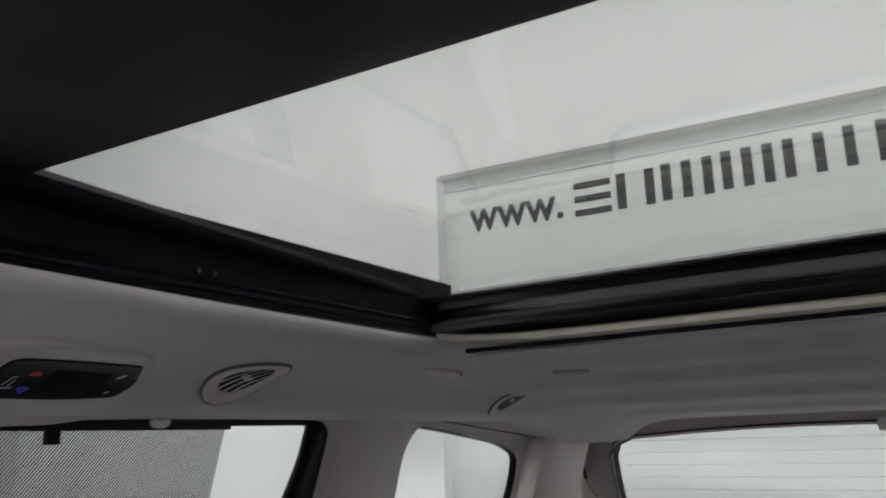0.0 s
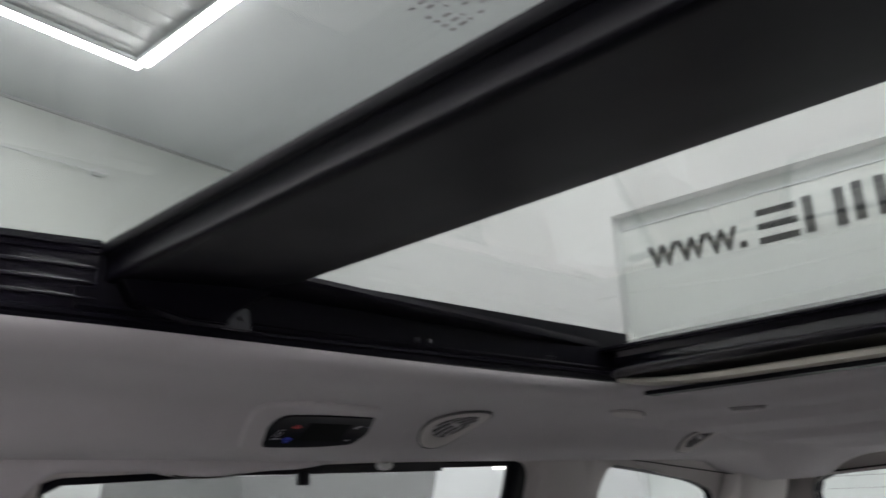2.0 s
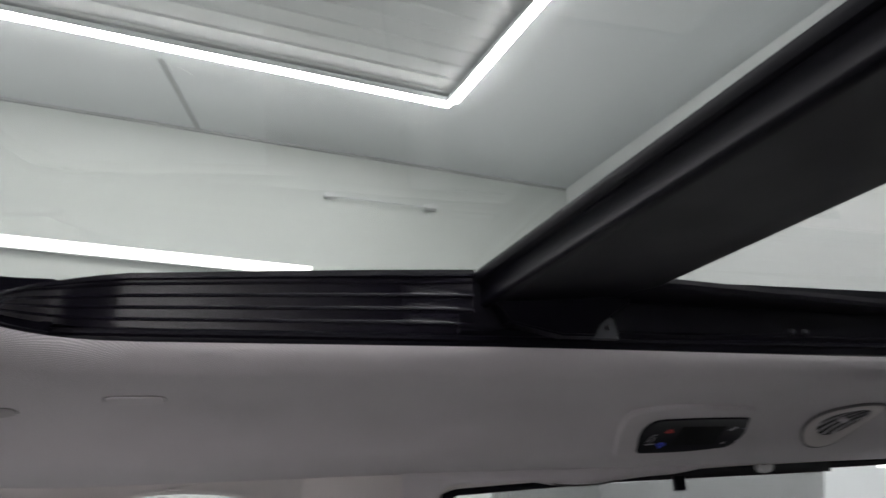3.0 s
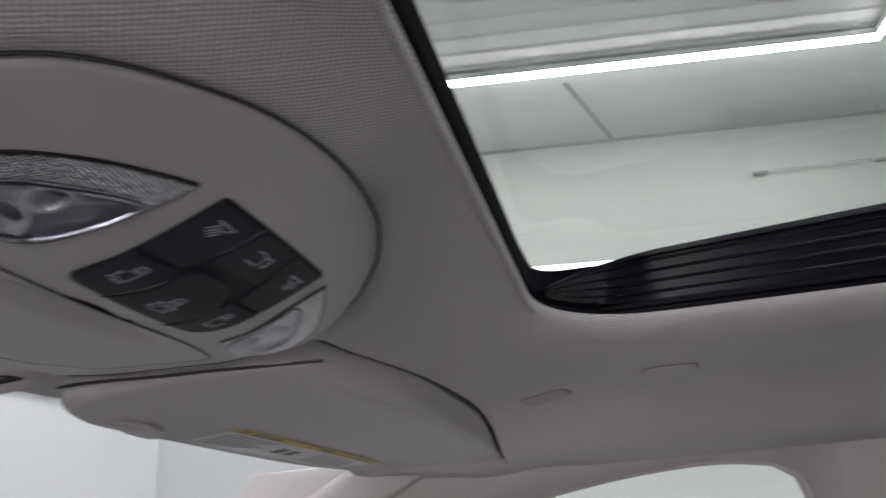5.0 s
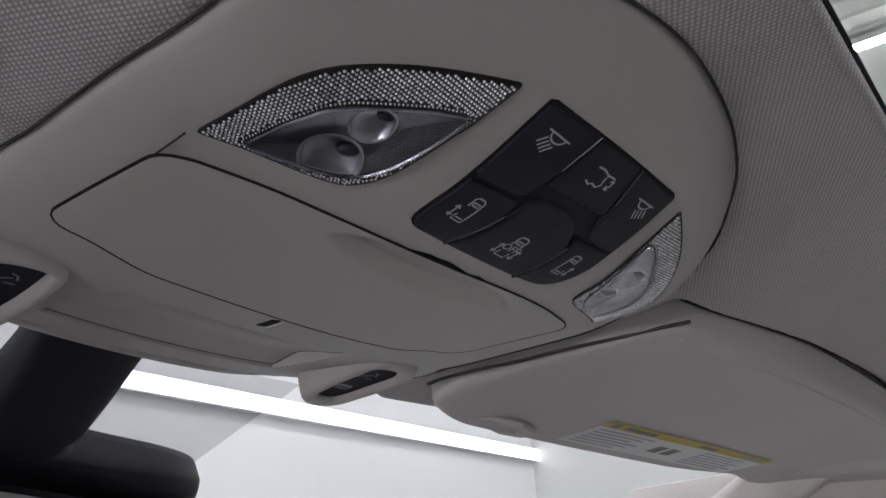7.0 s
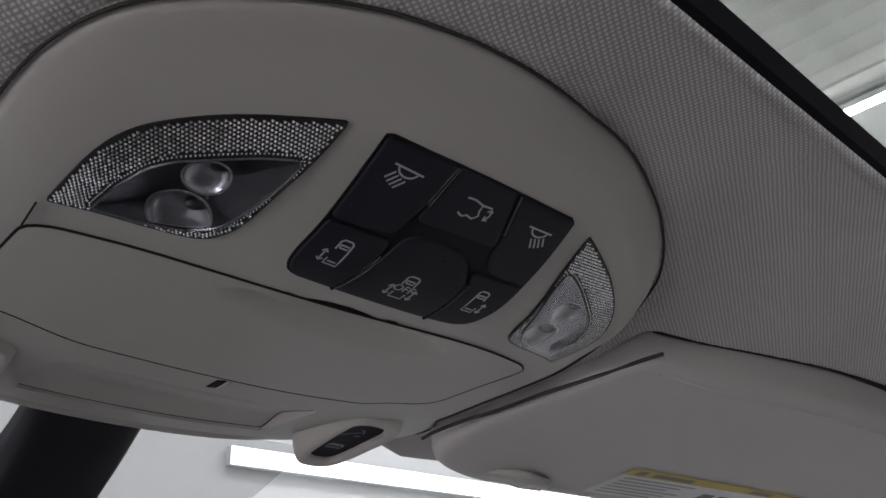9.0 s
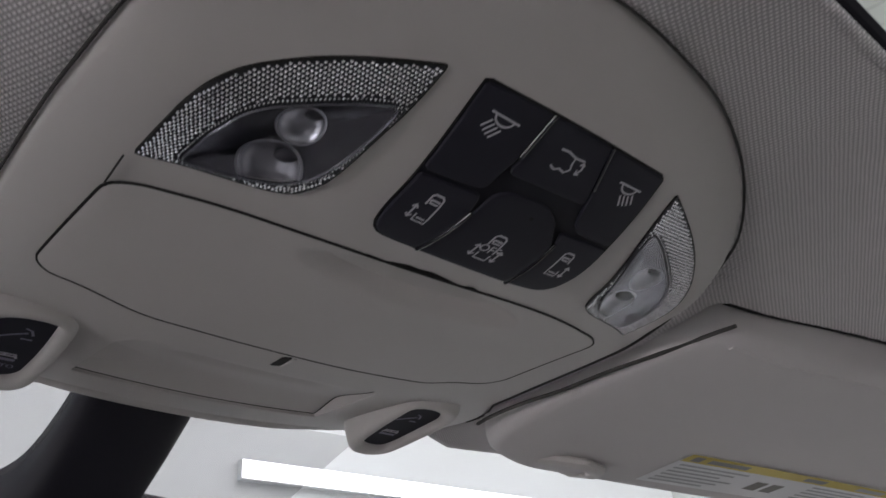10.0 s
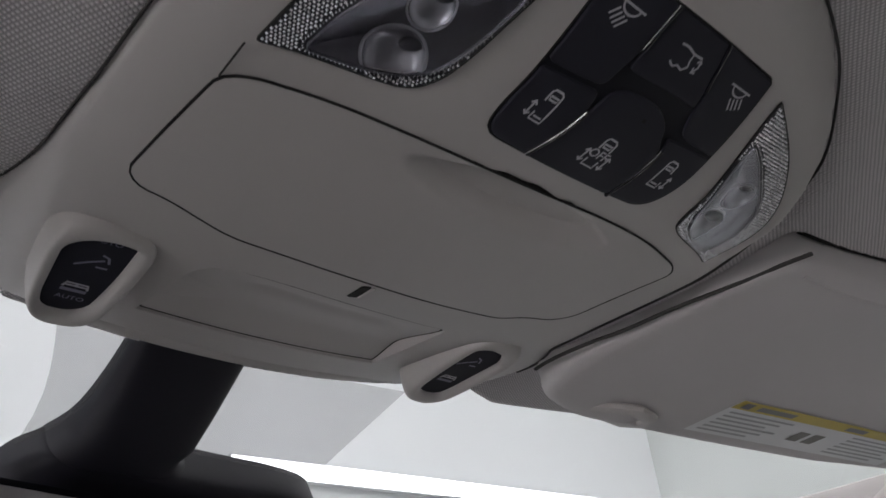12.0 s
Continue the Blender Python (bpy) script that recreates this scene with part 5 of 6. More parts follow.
def visor(sx):
    corners = VISOR if sx > 0 else flipped(VISOR)
    g = thing("sun_visor", "grey vinyl sun visor folded up, warning label on it", "sun visor")
    part("pad", plate(corners, lambda x, y: visor_z(x, y), 0.0, 0.008, 0.026, rings=22, n=160, centre=(0.34 * sx, 0.02)), VINYL, g, smooth=60)
    line = [(0.172 + 0.0195 * k, spline(VISOR_REAR, 0.172 + 0.0195 * k) + 0.0125) for k in range(20)]
    part("welt", sweep([Vector((x * sx, y, visor_z(x, y) + 0.0001)) for x, y in line], [(0.0015 * math.cos(a), 0.0009 * math.sin(a)) for a in [k * math.pi / 3 for k in range(6)]]), VINYL, g)
    # dark strips stand in for the shade in the gaps round the visor
    rear = [(0.160 + 0.0195 * k, spline(VISOR_REAR, 0.160 + 0.0195 * k) + 0.0012) for k in range(21)]
    side = [(spline(VISOR_SIDE, y), y) for y in [0.112 - 0.009 * k for k in range(19)]]
    part("side_gap_shade", sweep([Vector((x * sx, y, min(1.5604, liner(x, y)) + 0.0002)) for x, y in side], [(0.0012 * math.cos(a), 0.0010 * math.sin(a)) for a in [k * math.pi / 3 for k in range(6)]]), JOINT, g, "dark strip drawn as the shade in the gap beside the visor")
    part("rear_gap_shade", sweep([Vector((x * sx, y, liner(x, y - 0.006) + 0.0003)) for x, y in rear], [(0.0023 * math.cos(a), 0.0013 * math.sin(a)) for a in [k * math.pi / 3 for k in range(6)]]), SEAM, g, "dark strip drawn as the shade in the gap behind the visor")
    lab = tagged(new("warning_label"), "grey and yellow printed warning label stuck on the visor", "label")

    def put(u, v, up=0.0006):
        x, y = 0.286 + u, 0.0620 - 0.120 * u + v
        return Vector((x * sx, y, visor_z(x, y) - up))

    def patch(name, u0, u1, v0, v1, mat, up):
        bm = bmesh.new()
        n = 16
        a = [bm.verts.new(put(u0 + (u1 - u0) * k / n, v0, up)) for k in range(n + 1)]
        b = [bm.verts.new(put(u0 + (u1 - u0) * k / n, v1, up)) for k in range(n + 1)]
        for k in range(n):
            bm.faces.new((a[k], a[k + 1], b[k + 1], b[k]))
        return part(name, bm, mat, lab)

    patch("paper", 0.0, 0.238, 0.0, 0.048, PAPER, 0.0005)
    patch("yellow_band", 0.0, 0.238, 0.0, 0.011, YELLOW, 0.0009)
    patch("printed_bar", 0.022, 0.062, 0.0030, 0.0085, INK, 0.0012)
    patch("printed_bar", 0.125, 0.150, 0.0030, 0.0085, INK, 0.0012)
    patch("printed_bar", 0.190, 0.225, 0.0030, 0.0085, GREYINK, 0.0012)
    patch("warning_mark", 0.006, 0.015, 0.0020, 0.0090, INK, 0.0012)
    for k in range(6):
        patch("text_line", 0.006, 0.076 - 0.009 * (k % 3), 0.0150 + 0.0052 * k, 0.0172 + 0.0052 * k, GREYINK, 0.0009)
        patch("text_line", 0.150, 0.228 - 0.012 * (k % 2), 0.0150 + 0.0052 * k, 0.0172 + 0.0052 * k, GREYINK, 0.0009)
    for u in (0.094, 0.112):
        patch("pictogram", u, u + 0.013, 0.022, 0.036, INK, 0.0009)
    # hook that holds the visor's inner end
    c = thing("visor_clip", "grey plastic visor hook beside the windscreen", "visor clip")
    hook = [Vector((sx * x, y, z)) for x, y, z in ((0.200, 0.122, 1.552), (0.208, 0.108, 1.547), (0.222, 0.101, 1.5445), (0.240, 0.105, 1.544), (0.249, 0.117, 1.546), (0.243, 0.129, 1.550), (0.231, 0.136, 1.556))]
    part("hook", sweep(hook, [(0.0055 * math.cos(a), 0.0035 * math.sin(a)) for a in [k * math.pi / 5 for k in range(10)]]), PLASTIC, c)


visor(1)


# ---- rear-view mirror and its sensor cover ----
g = thing("mirror_sensor_cover", "black plastic sensor cover on the windscreen above the mirror", "sensor cover")
bm = bmesh.new()
rows = []
COVER = ((-0.005, -0.048, 0.018, 0.018), (0.03, -0.052, 0.014, 0.026), (0.055, -0.058, 0.010, 0.032), (0.070, -0.068, 0.010, 0.034), (0.0745, -0.073, 0.060, 0.034), (0.080, -0.079, 0.092, 0.034), (0.090, -0.085, 0.106, 0.035), (0.115, -0.087, 0.109, 0.036),
         (0.15, -0.086, 0.106, 0.030), (0.17, -0.07, 0.09, 0.006))
CUTS = 70
for k in range(CUTS + 1):
    s = -0.005 + 0.175 * k / CUTS
    x0, x1, h = (spline([(c[0], c[i]) for c in COVER], s) for i in (1, 2, 3))
    row = []
    for k in range(17):
        a = math.pi * k / 16
        u = math.copysign(abs(math.cos(a)) ** 0.55, math.cos(a))
        c, r = (x0 + x1) / 2, (x1 - x0) / 2
        row.append(bm.verts.new(screen(c + r * u, s) + Vector((0, -0.55, -0.80)) * h * abs(math.sin(a)) ** 0.5))
    rows.append(row)
pts = [[v.co.copy() for v in row] for row in rows]
bm.free()
for name, piece, lift in (("stem_cover", pts[:31], 0.0), ("base_cover", pts[30:], 0.0008)):
    bm = bmesh.new()
    rows = [[bm.verts.new(p + Vector((0, -lift, -lift))) for p in row] for row in piece]
    for a, b in zip(rows, rows[1:]):
        for i in range(16):
            bm.faces.new((a[i], a[i + 1], b[i + 1], b[i]))
    bm.faces.new(rows[0])
    bm.faces.new(rows[-1])
    part(name, bm, SENSOR, g, smooth=60)
g = thing("rear_view_mirror", "black framed rear-view mirror below the overhead console", "mirror")
bm = block(-0.125, 0.125, 0.0, 0.028, -0.034, 0.034, 0.008)
bmesh.ops.transform(bm, matrix=Matrix.Translation((-0.010, 0.245, 1.4715)) @ Matrix.Rotation(radians(2), 4, "Y") @ Matrix.Rotation(radians(10), 4, "Z") @ Matrix.Rotation(radians(-10), 4, "X"), verts=bm.verts)
part("housing", bm, BLACK, g)
bm = block(-0.118, 0.118, -0.0012, 0.0, -0.028, 0.028)
bmesh.ops.transform(bm, matrix=Matrix.Translation((-0.010, 0.245, 1.4715)) @ Matrix.Rotation(radians(2), 4, "Y") @ Matrix.Rotation(radians(10), 4, "Z") @ Matrix.Rotation(radians(-10), 4, "X"), verts=bm.verts)
part("mirror_glass", bm, CHROME, g)
part("stalk", sweep([Vector((0.015, 0.272, 1.475)), Vector((0.013, 0.295, 1.505)), Vector((0.011, 0.30, 1.535))], [(0.012 * math.cos(a), 0.012 * math.sin(a)) for a in [k * math.pi / 6 for k in range(12)]], up=(1, 0, 0)), BLACK, g)


# ---- fittings on the headliner's side ----
def on_liner(sx, x, y, down=0.0):
    """A frame on the headliner at x, y: u along the van, v across and up."""
    e = 0.004
    p = Vector((x, y, liner(x, y)))
    tv = (Vector((x + e, y, liner(x + e, y))) - Vector((x - e, y, liner(x - e, y)))).normalized()
    tu = Vector((0, 1, 0))
    nrm = tu.cross(tv).normalized()
    if nrm.z > 0:
        nrm = -nrm

    def put(u, v, h=0.0):
        q = Vector((p.x + tv.x * v, p.y + u, 0))
        q.z = liner(q.x, q.y)
        q = q + nrm * (h + down)
        return Vector((q.x * sx, q.y, q.z))
    return put


def slab(outline, put, h, edge=0.001, n=64, rings=8, root=0.004):
    """A pillow-edged plate in a local frame."""
    pts = even(rounded(outline, 6), n)
    c = sum(pts, Vector((0, 0))) / n
    loops = [(pts, -root), (pts, h - edge)]
    for k in (1, 2, 3):
        a = k / 3 * math.pi / 2
        loops.append((inset(pts, edge * (1 - math.cos(a))), h - edge + edge * math.sin(a)))
    for k in range(1, rings):
        loops.append(([p.lerp(c, k / rings) for p in loops[4][0]], h))
    bm = bmesh.new()
    grid = [[bm.verts.new(put(p.x, p.y, d)) for p in lp] for lp, d in loops]
    for a, b in zip(grid, grid[1:]):
        for i in range(n):
            bm.faces.new((a[i - 1], a[i], b[i], b[i - 1]))
    bm.faces.new(grid[-1])
    bm.faces.new(grid[0])
    return bm


# rear climate panel
def put(u, v, h=0.0):
    """A place on the climate panel: u along the van, v across towards the door, h out of the headliner."""
    x, y = 0.508 + v, -0.822 + u
    nrm = Vector((liner(x + 0.01, y) - liner(x - 0.01, y), 0, -0.02)).normalized()
    return Vector((x, y, liner(x, y))) + nrm * (h + 0.0015)


g = thing("rear_climate_panel", "gloss black climate control panel in a grey bezel on headliner", "climate control")
part("bezel", slab([(0.085, 0.0355, 0.018), (0.105, -0.048, 0.020), (0.060, -0.068, 0.030), (-0.047, -0.056, 0.012), (-0.0725, -0.011, 0.020), (-0.0685, 0.025, 0.012), (-0.008, 0.038, 0.030)], put, 0.0040, 0.0035, n=96, rings=12), VINYL, g)
part("glass_face", slab([(0.063, 0.0215, 0.005), (0.0715, -0.008, 0.010), (0.067, -0.033, 0.012), (0.011, -0.0385, 0.030), (-0.0485, -0.038, 0.006), (-0.0655, -0.001, 0.020), (-0.0545, 0.015, 0.012), (0.0, 0.0205, 0.030)], put, 0.0055, 0.001, n=96, rings=12), PIANO, g)


def mark(name, lines, w, mat, lift=0.0058):
    part(name, strokes(lines, w, lambda u, v: put(u, v, lift)), mat, g)


mark("up_arrow", [[(0.0425, -0.0080), (0.0378, -0.0135), (0.0330, -0.0080)], [(0.0405, -0.0080), (0.0350, -0.0080)]], 0.0028, RED)
mark("down_arrow", [[(0.0435, 0.0085), (0.0387, 0.0135), (0.0340, 0.0085)], [(0.0415, 0.0085), (0.0360, 0.0085)]], 0.0028, BLUE)
mark("seat_symbol", [[(0.058, 0.007), (0.054, -0.003), (0.050, -0.004)], [(0.053, 0.008), (0.050, 0.000)], [(0.059, 0.010), (0.048, 0.009)]], 0.0012, PRINT)
mark("fan_symbol", [[(-0.0375, -0.011), (-0.0435, -0.018)], [(-0.0395, -0.010), (-0.0455, -0.017)]], 0.0018, PRINT)
mark("symbol", [[(-0.0540, -0.0142), (-0.0600, -0.0142)]], 0.0014, FAINT)
mark("symbol", [[(-0.0395, 0.0100), (-0.0430, 0.0080)]], 0.0018, PRINT)
mark("symbol", [[(-0.0570, 0.0075), (-0.0605, 0.0055)]], 0.0018, PRINT)
mark("screen", [[(-0.030, -0.004), (0.026, -0.004)]], 0.030, SCREEN, 0.0057)


def air_vent(x, y, a, b, tilt, label):
    """An oval vent: raised rim, dark throat and slanting louvres."""
    face = on_liner(1, x, y, 0.0015)
    c, s = math.cos(radians(tilt)), math.sin(radians(tilt))

    def put(u, v, h=0.0):
        return face(u * c - v * s, u * s + v * c, h)

    g = thing("air_vent", label, "air vent", "headliner air vents")
    n = 48
    bm = bmesh.new()
    loops = []
    for f, h in ((1.0, -0.004), (1.0, 0.0012), (0.97, 0.0024), (0.92, 0.0030), (0.74, 0.0034), (0.66, 0.0018), (0.63, -0.0002)):
        loops.append([bm.verts.new(put(a * f * math.cos(2 * math.pi * k / n), b * f * math.sin(2 * math.pi * k / n), h)) for k in range(n)])
    for p, q in zip(loops, loops[1:]):
        for i in range(n):
            bm.faces.new((p[i - 1], p[i], q[i], q[i - 1]))
    part("bezel", bm, TRIM, g)
    bm = bmesh.new()
    loops = [[bm.verts.new(put(a * f * math.cos(2 * math.pi * k / n), b * f * math.sin(2 * math.pi * k / n), h)) for k in range(n)] for f, h in ((1.0, 0.0016), (1.045, 0.0014), (1.05, -0.002))]
    for p, q in zip(loops, loops[1:]):
        for i in range(n):
            bm.faces.new((p[i - 1], p[i], q[i], q[i - 1]))
    part("joint", bm, GAP, g)
    bm = bmesh.new()
    loops = [[bm.verts.new(put(a * f * math.cos(2 * math.pi * k / n), b * f * math.sin(2 * math.pi * k / n), 0.0008)) for k in range(n)] for f in (0.64, 0.52, 0.40, 0.28, 0.16, 0.05)]
    for p, q in zip(loops, loops[1:]):
        for i in range(n):
            bm.faces.new((p[i - 1], p[i], q[i], q[i - 1]))
    bm.faces.new(loops[-1])
    part("dark_throat", bm, SEAM, g)
    for k in (-1.5, -0.5, 0.5, 1.5):
        v = k * 0.27 * b
        hw = 0.61 * a * math.sqrt(max(0.05, 1 - (v / (0.64 * b)) ** 2))
        w = 0.075 * b
        bm = bmesh.new()
        q = []
        for e in (-1.0, -0.6, -0.2, 0.2, 0.6, 1.0):
            q.append([bm.verts.new(put(hw * e, v - 0.06 * b * e + dv, h)) for dv, h in ((-w, 0.0030), (w, 0.0016), (w, 0.0008), (-w, 0.0022))])
        for c0, c1 in zip(q, q[1:]):
            for j in range(4):
                bm.faces.new((c0[j - 1], c0[j], c1[j], c1[j - 1]))
        bm.faces.new(q[0])
        bm.faces.new(q[-1])
        part("louvre", bm, VINYL, g)
    part("louvre_knob", slab([(-0.004, -0.009, 0.001), (0.004, -0.009, 0.001), (0.004, 0.009, 0.001), (-0.004, 0.009, 0.001)][::-1], put, 0.003, 0.001, 20, 2), VINYL, g)
    return g


air_vent(0.486, -1.012, 0.048, 0.042, 66, "oval grey air vent with open dark louvres in the headliner")
air_vent(0.500, -1.632, 0.044, 0.038, 66, "oval grey air vent far back in the headliner")


def oval(name, x, y, lx, ly, turn, mat, label, cat, raised=0.0020):
    put = on_liner(1, x, y)
    g = thing(name, label, cat, "headliner covers")
    c, s = math.cos(radians(turn)), math.sin(radians(turn))
    o = [(u * c - v * s, u * s + v * c, ly * 0.45) for u, v in ((-lx / 2, -ly / 2), (-lx / 2, ly / 2), (lx / 2, ly / 2), (lx / 2, -ly / 2))]
    o2 = [(u * 1.06, v * 1.12, r) for u, v, r in o]
    part("gap", slab(o2, put, 0.0006, 0.0003, 40, 2), GAP, g, "dark gap round the cover")
    part("cover", slab(o, put, raised, 0.001, 40, 3), mat, g)
    return g


oval("headliner_cover", 0.459, -0.146, 0.046, 0.018, 25, DARKVINYL, "small oval grey plastic cover in the headliner", "cover")
oval("headliner_cover", 0.4165, -0.2545, 0.043, 0.026, 0, VINYL, "small oval grey plastic cover with a slot in the headliner", "cover")
oval("coat_hook", 0.369, -1.220, 0.042, 0.018, 62, TRIM, "flat pale coat hook on the headliner", "coat hook", 0.004)
oval("coat_hook", 0.221, -1.263, 0.040, 0.018, 62, DARKVINYL, "small grey plastic hook on the rear headliner", "coat hook", 0.004)


def door_header():
    """A cloth-covered bulge above the sliding door that hides the front of the window's top rail."""
    g = thing("door_header_trim", "grey cloth-covered bulge over the sliding door window", "door trim")
    low = [(-0.95, 1.5290), (-0.888, 1.5206), (-0.845, 1.5188), (-0.8147, 1.5166), (-0.775, 1.5116), (-0.73, 1.5122), (-0.693, 1.5180), (-0.636, 1.5185), (-0.588, 1.5179), (-0.570, 1.5053), (-0.555, 1.490), (-0.53, 1.485)]
    bm, rows = bmesh.new(), []
    for k in range(61):
        y = -0.95 + 0.42 * k / 60
        zb = spline(low, y)
        rows.append([bm.verts.new((x, y, z)) for x, z in ((0.672, 1.556), (0.650, 1.5535), (0.6435, 1.545), (0.6405, zb + 0.014), (0.6400, zb + 0.006), (0.6415, zb + 0.0018), (0.6450, zb), (0.668, zb + 0.002))])
    for a, b in zip(rows, rows[1:]):
        for j in range(7):
            bm.faces.new((a[j], a[j + 1], b[j + 1], b[j]))
    part("cover", bm, CLOTH, g, smooth=70)
    part("grip_slot", sweep([Vector((0.6425, -0.715 - 0.011 * k, spline(low, -0.715 - 0.011 * k) + 0.0006)) for k in range(9)], [(0.0016 * math.cos(a), 0.0012 * math.sin(a)) for a in [k * math.pi / 3 for k in range(6)]]), JOINT, g, "dark slot under the grip")


door_header()


# printed mark on the front roof glass: unreadable, so plain bars
g = tagged(new("glass_marking"), "small dark printed marking on the sunroof glass", "marking")
z = GLASS_Z - 0.0012
MARK_X, MARK_Y = -0.079, -0.498
MARKS = [(0.002 + 0.0052 * i + 0.0011 * ((i * 7 + j * 3) % 3), 0.0055 + 0.0052 * i, 0.0044 * j) for j in range(6) for i in range(5) if (i * 5 + j * 2) % 7]
for (u0, u1, v) in MARKS:
    bm = block(MARK_X + u0, MARK_X + u1, MARK_Y + v - 0.0006, MARK_Y + v + 0.0006, z, z + 0.0003)
    part("printed_bar", bm, INK, g)


# ---- workshop round the van ----
EYE = Vector((-0.238, -0.268, 1.481))
FAR = 2.0


def out(x, y, z):
    """Carries a plan place drawn at half size about the cabin out to the workshop."""
    return EYE + (Vector((x, y, z)) - EYE) * FAR


CEIL = out(0, 0, 3.30).z
# plan of the workshop, right wall and rear wall slightly skew to the van
A = out(3.610, -2.465, 0)
DIR_R = Vector((-0.143, 1.0, 0)).normalized()
DIR_B = Vector((-1.0, -0.088, 0)).normalized()
FRONT = 3.90
C1 = Vector((A.x, A.y, 0))
C2 = C1 + DIR_R * (FRONT - C1.y) / DIR_R.y
# unseen left wall, set close to carry the added side lamp
LEFT = -4.2
C3 = Vector((LEFT, FRONT, 0))
C4 = C1 + DIR_B * (C1.x - LEFT)


def upright(name, p, q, z0, z1, mat, label, t=0.12):
    d = (q - p).normalized()
    nrm = Vector((d.y, -d.x, 0))
    mid = Vector((0, 1, 0))
    if nrm.dot(mid - p) > 0:
        nrm = -nrm
    bm = bmesh.new()
    a = [bm.verts.new((*(v.xy), z)) for v, z in ((p, z0), (q, z0), (q, z1), (p, z1))]
    b = [bm.verts.new((v.co.x + nrm.x * t, v.co.y + nrm.y * t, v.co.z)) for v in a]
    for i in range(4):
        bm.faces.new((a[i - 1], a[i], b[i], b[i - 1]))
    bm.faces.new(a)
    bm.faces.new(b)
    return setting(name, bm, mat, label, "wall")


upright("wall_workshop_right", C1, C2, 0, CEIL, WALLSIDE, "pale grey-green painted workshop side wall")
upright("wall_workshop_front", C2, C3, 0, CEIL, WALL, "white painted workshop front wall")
upright("wall_workshop_left", C3, C4, 0, CEIL, WALL, "unseen white workshop side wall set close for the side lamp")
bm = block(-5.5, 9.5, -7, 6.5, -0.15, 0.0)
setting("ground", bm, CONCRETE, "grey concrete workshop floor", "floor")

# ceiling: flat border round a ribbed metal field, strip lamps along its edge
L1 = out(2.765, -1.443, 3.3)
L2 = L1 + DIR_R * 4.4
L0 = L1 + DIR_B * 9.3
L3 = L2 + DIR_B * 9.3
hole = [(p.x, p.y) for p in (L1, L2, L3, L0)]
bm = sheet([(9.3, -6.5), (9.3, 9.3), (-5.0, 9.3), (-5.0, -6.5)], [hole], lambda x, y: Vector((x, y, CEIL)))
thick(setting("ceiling_workshop", bm, SOFFIT, "pale grey flat workshop ceiling border", "ceiling"), 0.10, 1.0)
bm = bmesh.new()
n = 43
rows = []
for k in range(n + 1):
    for f, dz in ((0.0, 0.0), (0.30, 0.0), (0.40, 0.014), (0.90, 0.014)):
        t = (k + f) / (n + 1)
        a, b = L1.lerp(L0, t), L2.lerp(L3, t)
        a, b = a - DIR_R * 0.2, b + DIR_R * 0.2
        rows.append((bm.verts.new((a.x, a.y, CEIL + 0.02 + dz)), bm.verts.new((b.x, b.y, CEIL + 0.02 + dz))))
for a, b in zip(rows, rows[1:]):
    bm.faces.new((a[0], a[1], b[1], b[0]))
setting("ceiling_ribbed", bm, PANEL, "ribbed white metal ceiling panels between the strip lamps", "ceiling", 20)


def strip_lamp(a, b, face, w=0.085, mat=STRIP, label="long white glowing strip lamp on the workshop ceiling"):
    """A slim housing with a glowing face that looks the way `face` points."""
    g = thing("strip_lamp", label, "strip lamp", "strip lamps")
    a, b, face = Vector(a), Vector(b), Vector(face)
    d = (b - a).normalized()
    part("housing", bar(a, b, w + 0.012, 0.05, up=face), SOFFIT, g)
    n = max(1, round((b - a).length / 1.3))
    for k in range(n):
        p, q = a.lerp(b, k / n) + face * 0.030, a.lerp(b, (k + 1) / n) + face * 0.030
        part("glowing_tube", bar(p + d * 0.004, q - d * 0.004, w, 0.012, up=face), mat, g)
    return g


# thin grey line along the edge where wall and ceiling meet
bm = bar(C1 + Vector((-0.012, 0, CEIL - 0.012)), C2 + Vector((-0.012, 0, CEIL - 0.012)), 0.024, 0.024)
setting("trim_edge_line", bm, DIM, "thin grey strip along the edge between wall and ceiling", "cornice")
j0, j1 = out(2.717, -0.189, 3.3), out(3.60, -0.456, 3.3)
bm = bar(Vector((j0.x, j0.y, CEIL - 0.004)), Vector((j1.x, j1.y, CEIL - 0.004)), 0.05, 0.006)
setting("trim_ceiling_joint", bm, DIM, "narrow cover strip on a ceiling joint", "trim")
DROP = Vector((0, 0, -0.03))
DOWN = Vector((0, 0, -1))
strip_lamp(L1 + DROP, L2 + DROP, DOWN)
strip_lamp(L1 + DROP + DIR_B * 0.05, L0 + DROP, DOWN)
# the next two lamps are unseen, added to close the ring
strip_lamp(L2 + DROP + DIR_B * 0.05, L3 + DROP, DOWN)
strip_lamp(L0 + DROP + DIR_R * 0.05, L3 + DROP - DIR_R * 0.05, DOWN)


def on_right_wall(y, z, off=0.03):
    p = C1 + DIR_R * (y - C1.y) / DIR_R.y
    return Vector((p.x - off, y, z))


IN_R = Vector((-DIR_R.y, DIR_R.x, 0))
WALL_LAMP = "white glowing strip lamp along a workshop wall, left and rear ones added"
strip_lamp(on_right_wall(-1.55, 3.79), on_right_wall(2.0, 3.83), IN_R, 0.10, WALLSTRIP, WALL_LAMP)
# unseen lamp, added to light console and headliner from the left
strip_lamp((LEFT + 0.05, -1.6, 0.95), (LEFT + 0.05, 1.3, 0.95), (1, 0, 0), 0.16, ADDED_STRIP, WALL_LAMP)
